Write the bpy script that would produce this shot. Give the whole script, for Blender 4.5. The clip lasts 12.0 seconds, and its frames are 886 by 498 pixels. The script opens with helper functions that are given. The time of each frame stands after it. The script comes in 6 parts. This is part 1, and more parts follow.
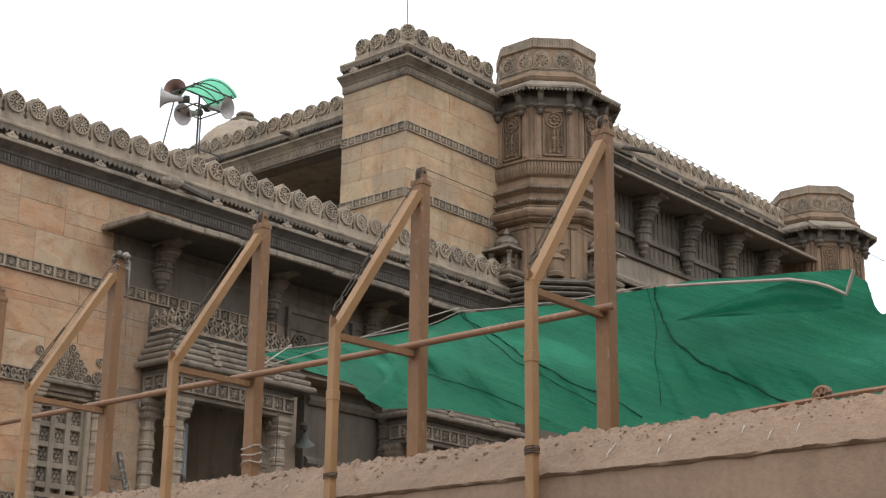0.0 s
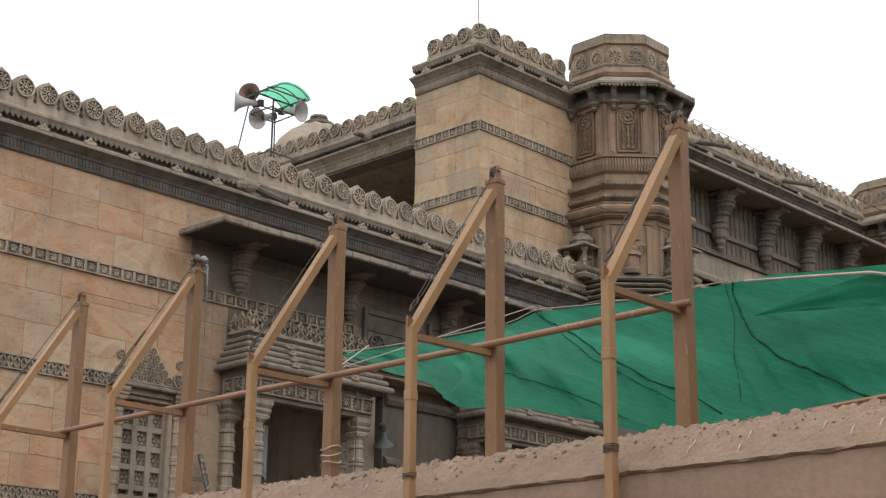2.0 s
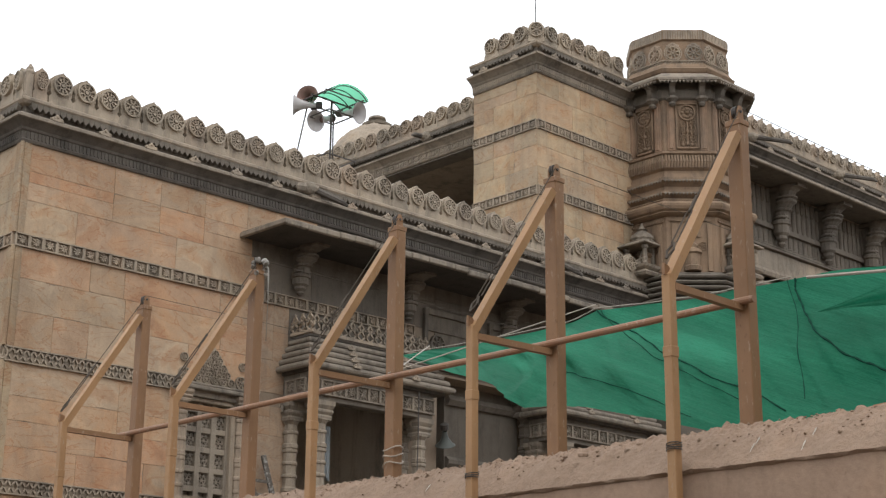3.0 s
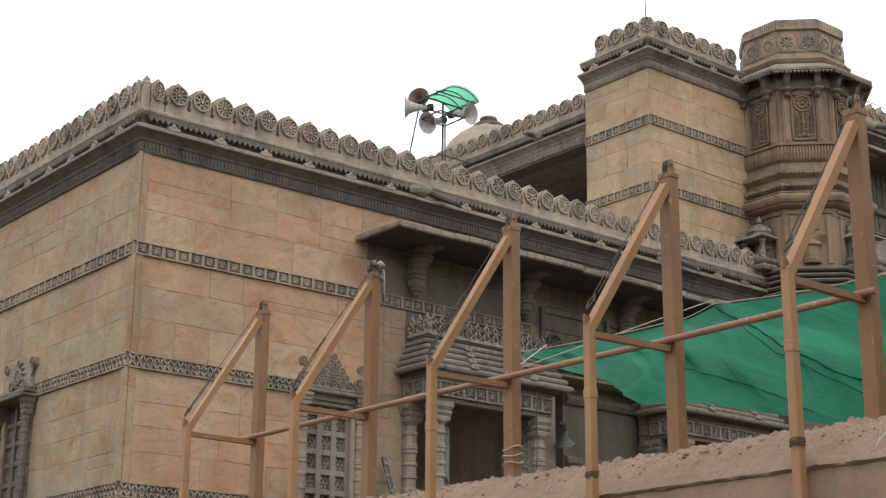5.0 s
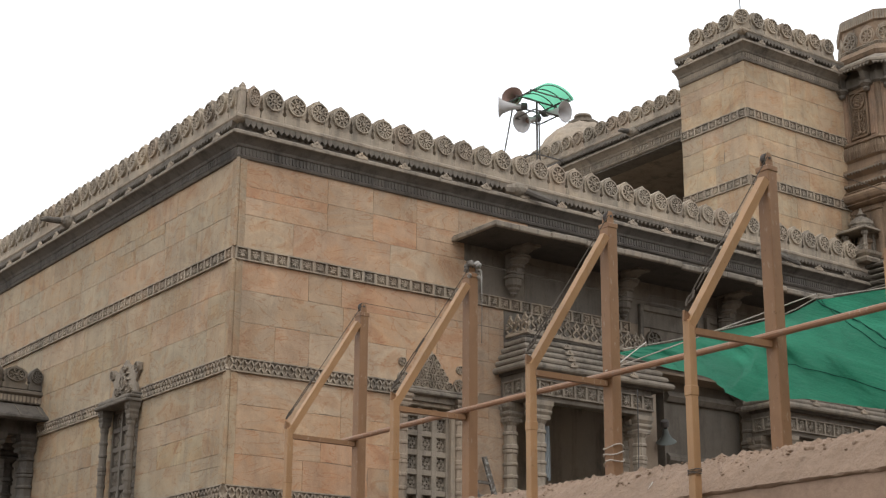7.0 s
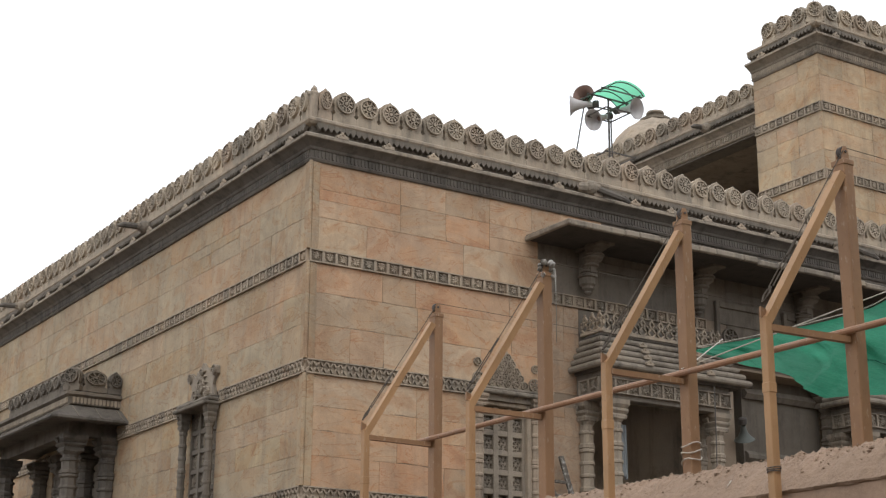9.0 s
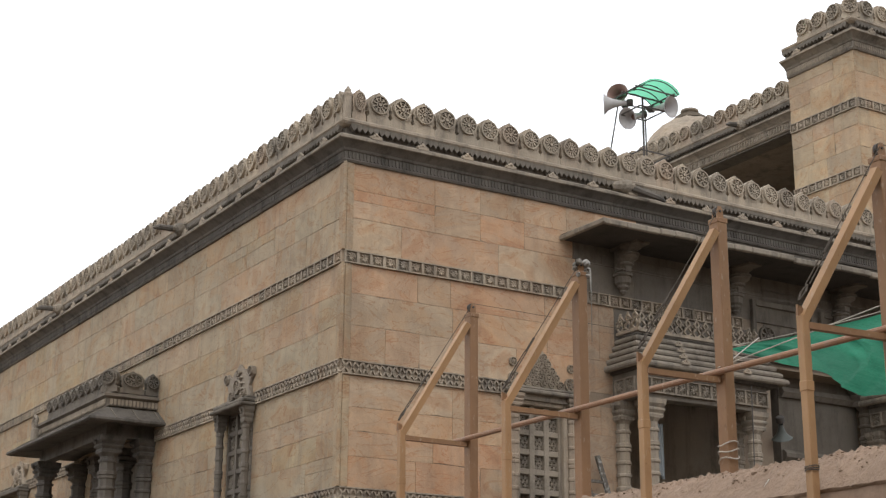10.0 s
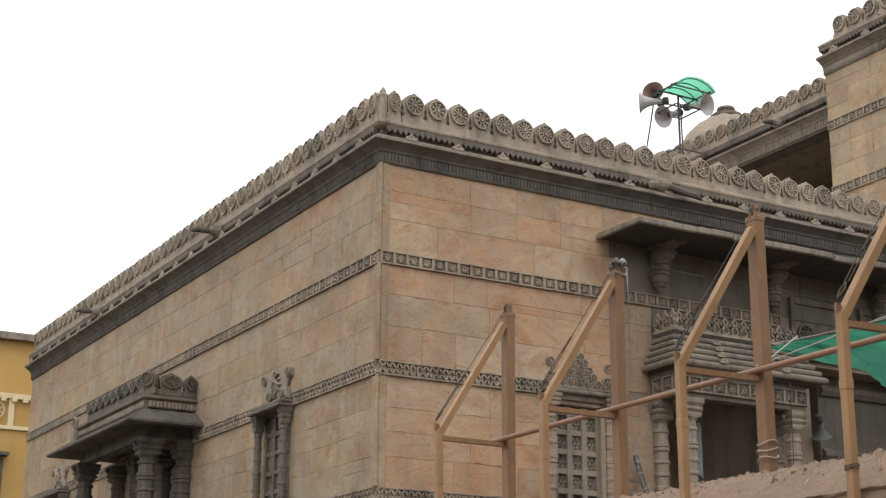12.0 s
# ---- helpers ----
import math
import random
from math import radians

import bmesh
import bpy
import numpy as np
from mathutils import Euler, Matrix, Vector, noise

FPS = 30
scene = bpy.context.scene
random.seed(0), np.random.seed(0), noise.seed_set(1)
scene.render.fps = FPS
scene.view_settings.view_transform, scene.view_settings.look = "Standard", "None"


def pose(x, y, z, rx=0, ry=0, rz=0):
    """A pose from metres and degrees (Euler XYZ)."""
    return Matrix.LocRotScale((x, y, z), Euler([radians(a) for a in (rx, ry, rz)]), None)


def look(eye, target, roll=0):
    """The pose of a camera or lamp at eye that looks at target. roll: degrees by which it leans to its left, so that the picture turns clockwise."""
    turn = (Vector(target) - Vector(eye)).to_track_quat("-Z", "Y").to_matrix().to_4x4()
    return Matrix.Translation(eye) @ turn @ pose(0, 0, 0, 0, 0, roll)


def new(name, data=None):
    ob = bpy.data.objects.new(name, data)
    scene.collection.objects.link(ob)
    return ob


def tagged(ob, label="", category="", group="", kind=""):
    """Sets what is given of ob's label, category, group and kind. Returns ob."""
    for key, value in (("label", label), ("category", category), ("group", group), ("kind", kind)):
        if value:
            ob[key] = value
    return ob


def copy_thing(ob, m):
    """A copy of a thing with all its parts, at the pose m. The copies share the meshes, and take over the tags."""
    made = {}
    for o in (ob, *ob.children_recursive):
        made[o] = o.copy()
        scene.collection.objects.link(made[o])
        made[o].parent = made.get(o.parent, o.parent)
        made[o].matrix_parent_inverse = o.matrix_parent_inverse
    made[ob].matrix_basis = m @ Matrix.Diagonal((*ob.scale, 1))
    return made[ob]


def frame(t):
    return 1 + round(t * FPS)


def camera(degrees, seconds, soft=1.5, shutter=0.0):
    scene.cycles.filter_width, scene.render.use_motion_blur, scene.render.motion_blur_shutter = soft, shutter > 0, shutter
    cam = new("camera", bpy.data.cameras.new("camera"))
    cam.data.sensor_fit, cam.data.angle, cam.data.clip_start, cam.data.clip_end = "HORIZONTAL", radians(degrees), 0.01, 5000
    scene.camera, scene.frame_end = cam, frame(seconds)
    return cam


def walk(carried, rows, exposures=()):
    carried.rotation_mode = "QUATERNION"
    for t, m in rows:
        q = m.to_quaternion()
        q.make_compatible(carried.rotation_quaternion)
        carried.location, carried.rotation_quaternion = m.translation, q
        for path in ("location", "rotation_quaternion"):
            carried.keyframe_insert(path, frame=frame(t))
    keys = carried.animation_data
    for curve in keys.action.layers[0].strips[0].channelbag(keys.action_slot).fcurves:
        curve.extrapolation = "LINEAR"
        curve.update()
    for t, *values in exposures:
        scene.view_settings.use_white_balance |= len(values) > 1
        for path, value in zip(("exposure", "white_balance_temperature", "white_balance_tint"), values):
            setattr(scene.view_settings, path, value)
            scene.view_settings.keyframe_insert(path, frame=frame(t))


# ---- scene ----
cam = camera(32.33, 12.0, soft=1.3)
EYE = (-11.987, -23.072, 1.6)
# seconds, heading, pitch, roll in degrees: a tripod pan from one spot
ROWS = [
    (0.0, -49.072, 16.783, 0.734),
    (0.5, -48.801, 16.765, 0.703),
    (1.0, -48.199, 16.749, 0.673),
    (1.5, -47.267, 16.733, 0.645),
    (2.0, -46.130, 16.718, 0.618),
    (2.5, -44.968, 16.704, 0.592),
    (3.0, -43.800, 16.690, 0.568),
    (5.0, -39.320, 16.645, 0.484),
    (5.5, -38.319, 16.635, 0.466),
    (6.0, -37.407, 16.627, 0.450),
    (6.5, -36.564, 16.619, 0.435),
    (7.0, -35.543, 16.612, 0.422),
    (9.0, -32.679, 16.593, 0.381),
    (9.5, -32.021, 16.590, 0.374),
    (10.0, -31.323, 16.588, 0.369),
    (10.5, -30.759, 16.586, 0.365),
    (11.0, -30.263, 16.586, 0.362),
    (11.5, -30.030, 16.586, 0.360),
    (12.0, -29.911, 16.587, 0.360),
]
walk(cam, [(t, pose(*EYE, 90 + pitch, 0, yaw) @ pose(0, 0, 0, 0, 0, roll)) for t, yaw, pitch, roll in ROWS])

# ---- world, sun ----
world = bpy.data.worlds.new("overcast_sky")
scene.world = world
world.use_nodes = True
wn, wl = world.node_tree.nodes, world.node_tree.links
wn.clear()
sky = wn.new("ShaderNodeTexSky")
sky.sky_type = "NISHITA"
sky.sun_disc = False
sky.sun_elevation, sky.sun_rotation = radians(52), radians(215)
sky.dust_density, sky.air_density = 4.0, 1.0
SKY = 0.11
bg_sky = wn.new("ShaderNodeBackground")
bg_sky.inputs["Strength"].default_value = SKY
wl.new(sky.outputs[0], bg_sky.inputs["Color"])
cloud = wn.new("ShaderNodeBackground")
cloud.inputs["Color"].default_value = (0.955, 0.985, 1.03, 1)
cloud.inputs["Strength"].default_value = 1.76
both = wn.new("ShaderNodeMixShader")
both.inputs[0].default_value = 0.88
wout = wn.new("ShaderNodeOutputWorld")
wl.new(bg_sky.outputs[0], both.inputs[1])
wl.new(cloud.outputs[0], both.inputs[2])
wl.new(both.outputs[0], wout.inputs[0])
sun_data = bpy.data.lights.new("sun", "SUN")
sun_data.energy, sun_data.angle, sun_data.color = 0.6, radians(30), (1.0, 0.96, 0.9)
sun = new("sun", sun_data)
sun.matrix_world = look((-20, -30, 50), (0, 0, 0))


# ---- materials ----
def nodes_of(name):
    m = bpy.data.materials.new(name)
    m.use_nodes = True
    t = m.node_tree
    return m, t.nodes, t.links, t.nodes["Principled BSDF"]


def ramp_node(n, stops):
    r = n.new("ShaderNodeValToRGB")
    e = r.color_ramp.elements
    while len(e) < len(stops):
        e.new(0.5)
    for el, (p, c) in zip(e, stops):
        el.position, el.color = p, (*c, 1)
    return r


def noise_node(n, l, coord, scale, detail=6, rough=0.6, stretch=None):
    t = n.new("ShaderNodeTexNoise")
    t.inputs["Scale"].default_value, t.inputs["Detail"].default_value, t.inputs["Roughness"].default_value = scale, detail, rough
    if stretch:
        mp = n.new("ShaderNodeMapping")
        mp.inputs["Scale"].default_value = stretch
        l.new(coord, mp.inputs["Vector"])
        l.new(mp.outputs[0], t.inputs["Vector"])
    else:
        l.new(coord, t.inputs["Vector"])
    return t


def mix_node(n, l, kind, fac, a, b):
    m = n.new("ShaderNodeMix")
    m.data_type, m.blend_type = "RGBA", kind
    for sock, v in ((0, fac), (6, a), (7, b)):
        if isinstance(v, (int, float)):
            m.inputs[sock].default_value = v
        elif isinstance(v, tuple):
            m.inputs[sock].default_value = (*v, 1)
        else:
            l.new(v, m.inputs[sock])
    return m.outputs[2]


def stone(name, tints, stain=(0.09, 0.08, 0.07), stain_amount=0.5, grain=40.0, vein=0.0, per_piece=True, bump=0.25, rough=0.9, streak=0.0):
    """Weathered stone: a tint for each piece, bedding veins, blotches, dark lichen stains and a fine grain."""
    m, n, l, p = nodes_of(name)
    geo = n.new("ShaderNodeNewGeometry").outputs["Position"]
    rnd = n.new("ShaderNodeObjectInfo").outputs["Random"] if per_piece else n.new("ShaderNodeNewGeometry").outputs["Random Per Island"]
    tints = tints if len(tints) > 1 else tints * 2
    k = len(tints)
    tint = ramp_node(n, [(i / max(1, k - 1), c) for i, c in enumerate(tints)])
    l.new(rnd, tint.inputs[0])
    col = tint.outputs[0]
    big = noise_node(n, l, geo, 0.9, 8, 0.65)
    br = ramp_node(n, [(0.3, (0.72, 0.70, 0.68)), (0.52, (1, 1, 1)), (0.75, (1.2, 1.14, 1.05))])
    l.new(big.outputs["Fac"], br.inputs[0])
    col = mix_node(n, l, "MULTIPLY", 0.8, col, br.outputs[0])
    if vein:
        # cross-bedding, each piece with its own shift
        off = n.new("ShaderNodeVectorMath")
        off.operation = "MULTIPLY_ADD"
        l.new(geo, off.inputs[0])
        off.inputs[1].default_value = (1, 1, 1)
        cmb = n.new("ShaderNodeCombineXYZ")
        mul = n.new("ShaderNodeMath")
        mul.operation = "MULTIPLY"
        mul.inputs[1].default_value = 37.0
        l.new(rnd, mul.inputs[0])
        for i in range(3):
            l.new(mul.outputs[0], cmb.inputs[i])
        l.new(cmb.outputs[0], off.inputs[2])
        vn = noise_node(n, l, off.outputs[0], 0.9, 5, 0.55, (0.8, 0.8, 1.25))
        vn.inputs["Distortion"].default_value = 1.4
        vr = ramp_node(n, [(0.30, (0.88, 0.68, 0.56)), (0.42, (1.08, 0.94, 0.80)), (0.50, (1.0, 0.97, 0.93)), (0.58, (1.16, 1.13, 1.06)), (0.66, (1.04, 0.86, 0.72)), (0.78, (0.86, 0.74, 0.66))])
        l.new(vn.outputs["Fac"], vr.inputs[0])
        col = mix_node(n, l, "MULTIPLY", vein * 0.8, col, vr.outputs[0])
        ln = noise_node(n, l, off.outputs[0], 1.0, 4, 0.5, (0.7, 0.7, 1.7))
        ln.inputs["Distortion"].default_value = 2.0
        lr = ramp_node(n, [(0.455, (1, 1, 1)), (0.475, (0.80, 0.62, 0.52)), (0.485, (1, 1, 1)), (0.60, (1, 1, 1)), (0.62, (0.84, 0.70, 0.60)), (0.635, (1, 1, 1))])
        l.new(ln.outputs["Fac"], lr.inputs[0])
        col = mix_node(n, l, "MULTIPLY", vein * 0.75, col, lr.outputs[0])
    st = noise_node(n, l, geo, 2.3, 10, 0.72, (1, 1, 0.45))
    sr = ramp_node(n, [(0.5, (0, 0, 0)), (0.68, (1, 1, 1))])
    l.new(st.outputs["Fac"], sr.inputs[0])
    fac = n.new("ShaderNodeMath")
    fac.operation = "MULTIPLY"
    fac.inputs[1].default_value = stain_amount
    l.new(sr.outputs[0], fac.inputs[0])
    col = mix_node(n, l, "MIX", fac.outputs[0], col, stain)
    if streak:
        sk = noise_node(n, l, geo, 5.0, 6, 0.6, (1, 1, 0.06))
        kr = ramp_node(n, [(0.52, (0, 0, 0)), (0.7, (1, 1, 1))])
        l.new(sk.outputs["Fac"], kr.inputs[0])
        f2 = n.new("ShaderNodeMath")
        f2.operation = "MULTIPLY"
        f2.inputs[1].default_value = streak
        l.new(kr.outputs[0], f2.inputs[0])
        col = mix_node(n, l, "MIX", f2.outputs[0], col, stain)
    pit = noise_node(n, l, geo, 14.0, 3, 0.5)
    pr = ramp_node(n, [(0.68, (1, 1, 1)), (0.76, (0.55, 0.5, 0.46))])
    l.new(pit.outputs["Fac"], pr.inputs[0])
    col = mix_node(n, l, "MULTIPLY", 0.4, col, pr.outputs[0])
    fine = noise_node(n, l, geo, grain, 4, 0.7)
    fr = ramp_node(n, [(0.3, (0.86, 0.86, 0.86)), (0.7, (1.1, 1.1, 1.1))])
    l.new(fine.outputs["Fac"], fr.inputs[0])
    col = mix_node(n, l, "MULTIPLY", 0.8, col, fr.outputs[0])
    l.new(col, p.inputs["Base Color"])
    p.inputs["Roughness"].default_value = rough
    p.inputs["Specular IOR Level"].default_value = 0.25
    bp = n.new("ShaderNodeBump")
    bp.inputs["Strength"].default_value, bp.inputs["Distance"].default_value = bump, 0.02
    mixh = n.new("ShaderNodeMath")
    mixh.operation = "ADD"
    l.new(fine.outputs["Fac"], mixh.inputs[0])
    l.new(st.outputs["Fac"], mixh.inputs[1])
    l.new(mixh.outputs[0], bp.inputs["Height"])
    l.new(bp.outputs[0], p.inputs["Normal"])
    return m


def painted(name, col, worn, amount=0.3, scale=9.0, rough=0.55, metal=0.0, stretch=(1, 1, 0.3), spec=0.3, chips=0.0):
    m, n, l, p = nodes_of(name)
    geo = n.new("ShaderNodeNewGeometry").outputs["Position"]
    a = noise_node(n, l, geo, scale, 8, 0.7, stretch)
    r = ramp_node(n, [(0.5, (0, 0, 0)), (0.75, (1, 1, 1))])
    l.new(a.outputs["Fac"], r.inputs[0])
    f = n.new("ShaderNodeMath")
    f.operation = "MULTIPLY"
    f.inputs[1].default_value = amount
    l.new(r.outputs[0], f.inputs[0])
    c = mix_node(n, l, "MIX", f.outputs[0], col, worn)
    b = noise_node(n, l, geo, scale * 0.25, 4, 0.5)
    br = ramp_node(n, [(0.3, (0.85, 0.85, 0.85)), (0.7, (1.1, 1.1, 1.1))])
    l.new(b.outputs["Fac"], br.inputs[0])
    c = mix_node(n, l, "MULTIPLY", 1.0, c, br.outputs[0])
    if chips:
        ch = noise_node(n, l, geo, 38.0, 5, 0.65, (1, 1, 0.35))
        cr = ramp_node(n, [(0.60, (0, 0, 0)), (0.68, (1, 1, 1))])
        l.new(ch.outputs["Fac"], cr.inputs[0])
        cf = n.new("ShaderNodeMath")
        cf.operation = "MULTIPLY"
        cf.inputs[1].default_value = chips
        l.new(cr.outputs[0], cf.inputs[0])
        c = mix_node(n, l, "MIX", cf.outputs[0], c, (0.42, 0.34, 0.26))
        dk = noise_node(n, l, geo, 55.0, 4, 0.6, (1, 1, 0.5))
        dr = ramp_node(n, [(0.64, (1, 1, 1)), (0.72, (0.45, 0.4, 0.36))])
        l.new(dk.outputs["Fac"], dr.inputs[0])
        c = mix_node(n, l, "MULTIPLY", chips * 1.5, c, dr.outputs[0])
    l.new(c, p.inputs["Base Color"])
    p.inputs["Roughness"].default_value, p.inputs["Metallic"].default_value = rough, metal
    p.inputs["Specular IOR Level"].default_value = spec
    bp = n.new("ShaderNodeBump")
    bp.inputs["Strength"].default_value, bp.inputs["Distance"].default_value = 0.15, 0.01
    l.new(a.outputs["Fac"], bp.inputs["Height"])
    l.new(bp.outputs[0], p.inputs["Normal"])
    return m


M_BLOCK = stone("ochre_sandstone", [(0.355, 0.266, 0.186), (0.412, 0.276, 0.180), (0.384, 0.306, 0.222), (0.352, 0.258, 0.180), (0.415, 0.266, 0.172), (0.400, 0.318, 0.232), (0.372, 0.262, 0.182), (0.420, 0.300, 0.200)], stain=(0.20, 0.152, 0.112), stain_amount=0.30, vein=1.0, streak=0.2, bump=0.22)
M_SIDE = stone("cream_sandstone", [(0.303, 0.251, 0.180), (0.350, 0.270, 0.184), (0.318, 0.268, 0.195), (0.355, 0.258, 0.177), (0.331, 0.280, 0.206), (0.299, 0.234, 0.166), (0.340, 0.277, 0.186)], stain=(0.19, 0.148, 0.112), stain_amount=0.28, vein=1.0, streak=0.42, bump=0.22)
M_PALE = stone("pale_sandstone", [(0.340, 0.272, 0.190), (0.430, 0.340, 0.230), (0.395, 0.288, 0.194), (0.335, 0.272, 0.200), (0.412, 0.318, 0.212), (0.372, 0.280, 0.200)], stain=(0.155, 0.13, 0.10), stain_amount=0.35, vein=0.9, streak=0.3, bump=0.12)
M_WORN = stone("weathered_brown_sandstone", [(0.318, 0.242, 0.176), (0.342, 0.250, 0.176), (0.300, 0.232, 0.172)], stain=(0.17, 0.138, 0.108), stain_amount=0.45, vein=0.8, streak=0.35, bump=0.15)
M_JOINT = stone("mortar_joint", [(0.262, 0.204, 0.150), (0.245, 0.192, 0.142)], bump=0.3)
M_GREY = stone("weathered_grey_stone", [(0.231, 0.198, 0.156), (0.275, 0.231, 0.181), (0.213, 0.185, 0.150)], stain=(0.06, 0.054, 0.047), stain_amount=0.75, streak=0.4, per_piece=False, bump=0.5)
M_CARVED = stone("carved_stone", [(0.305, 0.254, 0.195), (0.358, 0.293, 0.221), (0.267, 0.227, 0.179), (0.332, 0.260, 0.192)], stain=(0.08, 0.07, 0.06), stain_amount=0.65, streak=0.35, bump=0.5)
M_MERLON = stone("merlon_stone", [(0.337, 0.284, 0.218), (0.383, 0.317, 0.240), (0.290, 0.251, 0.198), (0.363, 0.284, 0.211)], stain=(0.085, 0.075, 0.064), stain_amount=0.6, streak=0.45, bump=0.5)
# blackened stone; also holds painted shade of cornice undersides and moulding gaps
M_DARK = stone("blackened_and_shade_stone", [(0.110, 0.098, 0.085), (0.140, 0.122, 0.103)], stain=(0.03, 0.028, 0.025), stain_amount=0.7, streak=0.35, per_piece=False, bump=0.4)
# sooty stone, made blacker to hold the shade under the front eave
M_BLACK = stone("soot_and_shade_soffit_stone", [(0.062, 0.056, 0.050), (0.080, 0.071, 0.062)], stain=(0.03, 0.028, 0.025), stain_amount=0.6, streak=0.2, per_piece=False, bump=0.4)
# soot on the walls, plus shade of eaves and recesses put into the tint
M_SOOT_SHADE = stone("soot_and_shade_wall_stone", [(0.148, 0.128, 0.105), (0.170, 0.146, 0.118), (0.135, 0.118, 0.098)], stain=(0.05, 0.045, 0.038), stain_amount=0.55, streak=0.4, bump=0.25)
M_TOWER = stone("brown_carved_stone", [(0.216, 0.155, 0.104), (0.249, 0.173, 0.115), (0.200, 0.144, 0.099)], stain=(0.06, 0.053, 0.045), stain_amount=0.6, streak=0.35, per_piece=False, bump=0.5)
M_DOME = stone("pebbled_dome_stone", [(0.300, 0.245, 0.190), (0.330, 0.272, 0.208)], stain=(0.13, 0.11, 0.09), stain_amount=0.4, grain=9.0, per_piece=False, bump=1.0)
M_PILASTER = stone("brown_plain_stone", [(0.286, 0.191, 0.126), (0.262, 0.175, 0.119), (0.306, 0.203, 0.137)], stain=(0.10, 0.085, 0.068), stain_amount=0.55, streak=0.4, bump=0.2)
M_PLASTER = stone("ochre_plaster", [(0.345, 0.243, 0.175)], stain=(0.20, 0.145, 0.105), stain_amount=0.35, grain=25, per_piece=False, streak=0.25, bump=0.3)
M_RUBBLE = stone("rough_mud_coping", [(0.269, 0.192, 0.138), (0.294, 0.208, 0.148)], stain=(0.20, 0.145, 0.105), stain_amount=0.4, grain=18, per_piece=False, bump=0.9)
M_POST = painted("brown_paint_dark", (0.25, 0.140, 0.072), (0.17, 0.090, 0.05), 0.5, chips=0.4)
M_POSTL = painted("ochre_brown_paint", (0.37, 0.218, 0.108), (0.24, 0.13, 0.06), 0.45, chips=0.3)
M_PIPE = painted("rusty_pipe_paint", (0.28, 0.155, 0.09), (0.22, 0.18, 0.15), 0.6, chips=0.5)
M_STEEL = painted("dull_grey_steel", (0.075, 0.068, 0.062), (0.10, 0.065, 0.045), 0.5, rough=0.7)
M_WIRE = painted("dark_wire", (0.095, 0.080, 0.066), (0.06, 0.05, 0.042), 0.5, rough=0.9, spec=0.1)
M_LADDER = painted("splashed_ladder_wood", (0.10, 0.085, 0.07), (0.55, 0.55, 0.52), 0.85, 14.0, 0.9, stretch=(1, 1, 1))
M_HORN = painted("grey_horn_enamel", (0.46, 0.44, 0.43), (0.26, 0.215, 0.19), 0.5)
M_HORNIN = painted("rusty_horn_mouth", (0.19, 0.115, 0.092), (0.10, 0.065, 0.052), 0.5)
M_OLDHORN = painted("grimy_horn_enamel", (0.10, 0.11, 0.10), (0.07, 0.065, 0.06), 0.6)
M_ROPE = painted("pale_rope", (0.42, 0.37, 0.31), (0.22, 0.19, 0.16), 0.5)
M_RAG = painted("dirty_rag_cloth", (0.28, 0.262, 0.235), (0.12, 0.11, 0.095), 0.8, 30.0, 0.95)
M_YELLOW = painted("yellow_wall_paint", (0.45, 0.275, 0.088), (0.31, 0.205, 0.09), 0.5, 1.2, 0.9)
M_CREAM = painted("cream_trim_paint", (0.62, 0.50, 0.30), (0.40, 0.33, 0.22), 0.4, 2.0, 0.9)
M_CLOTH = painted("blue_grey_cloth", (0.19, 0.205, 0.21), (0.12, 0.13, 0.14), 0.5)
M_GROUND = stone("dusty_ground", [(0.17, 0.14, 0.11)], stain=(0.10, 0.085, 0.065), per_piece=False, grain=12)
M_WHITEP = painted("old_white_paint", (0.55, 0.52, 0.46), (0.3, 0.27, 0.23), 0.5)


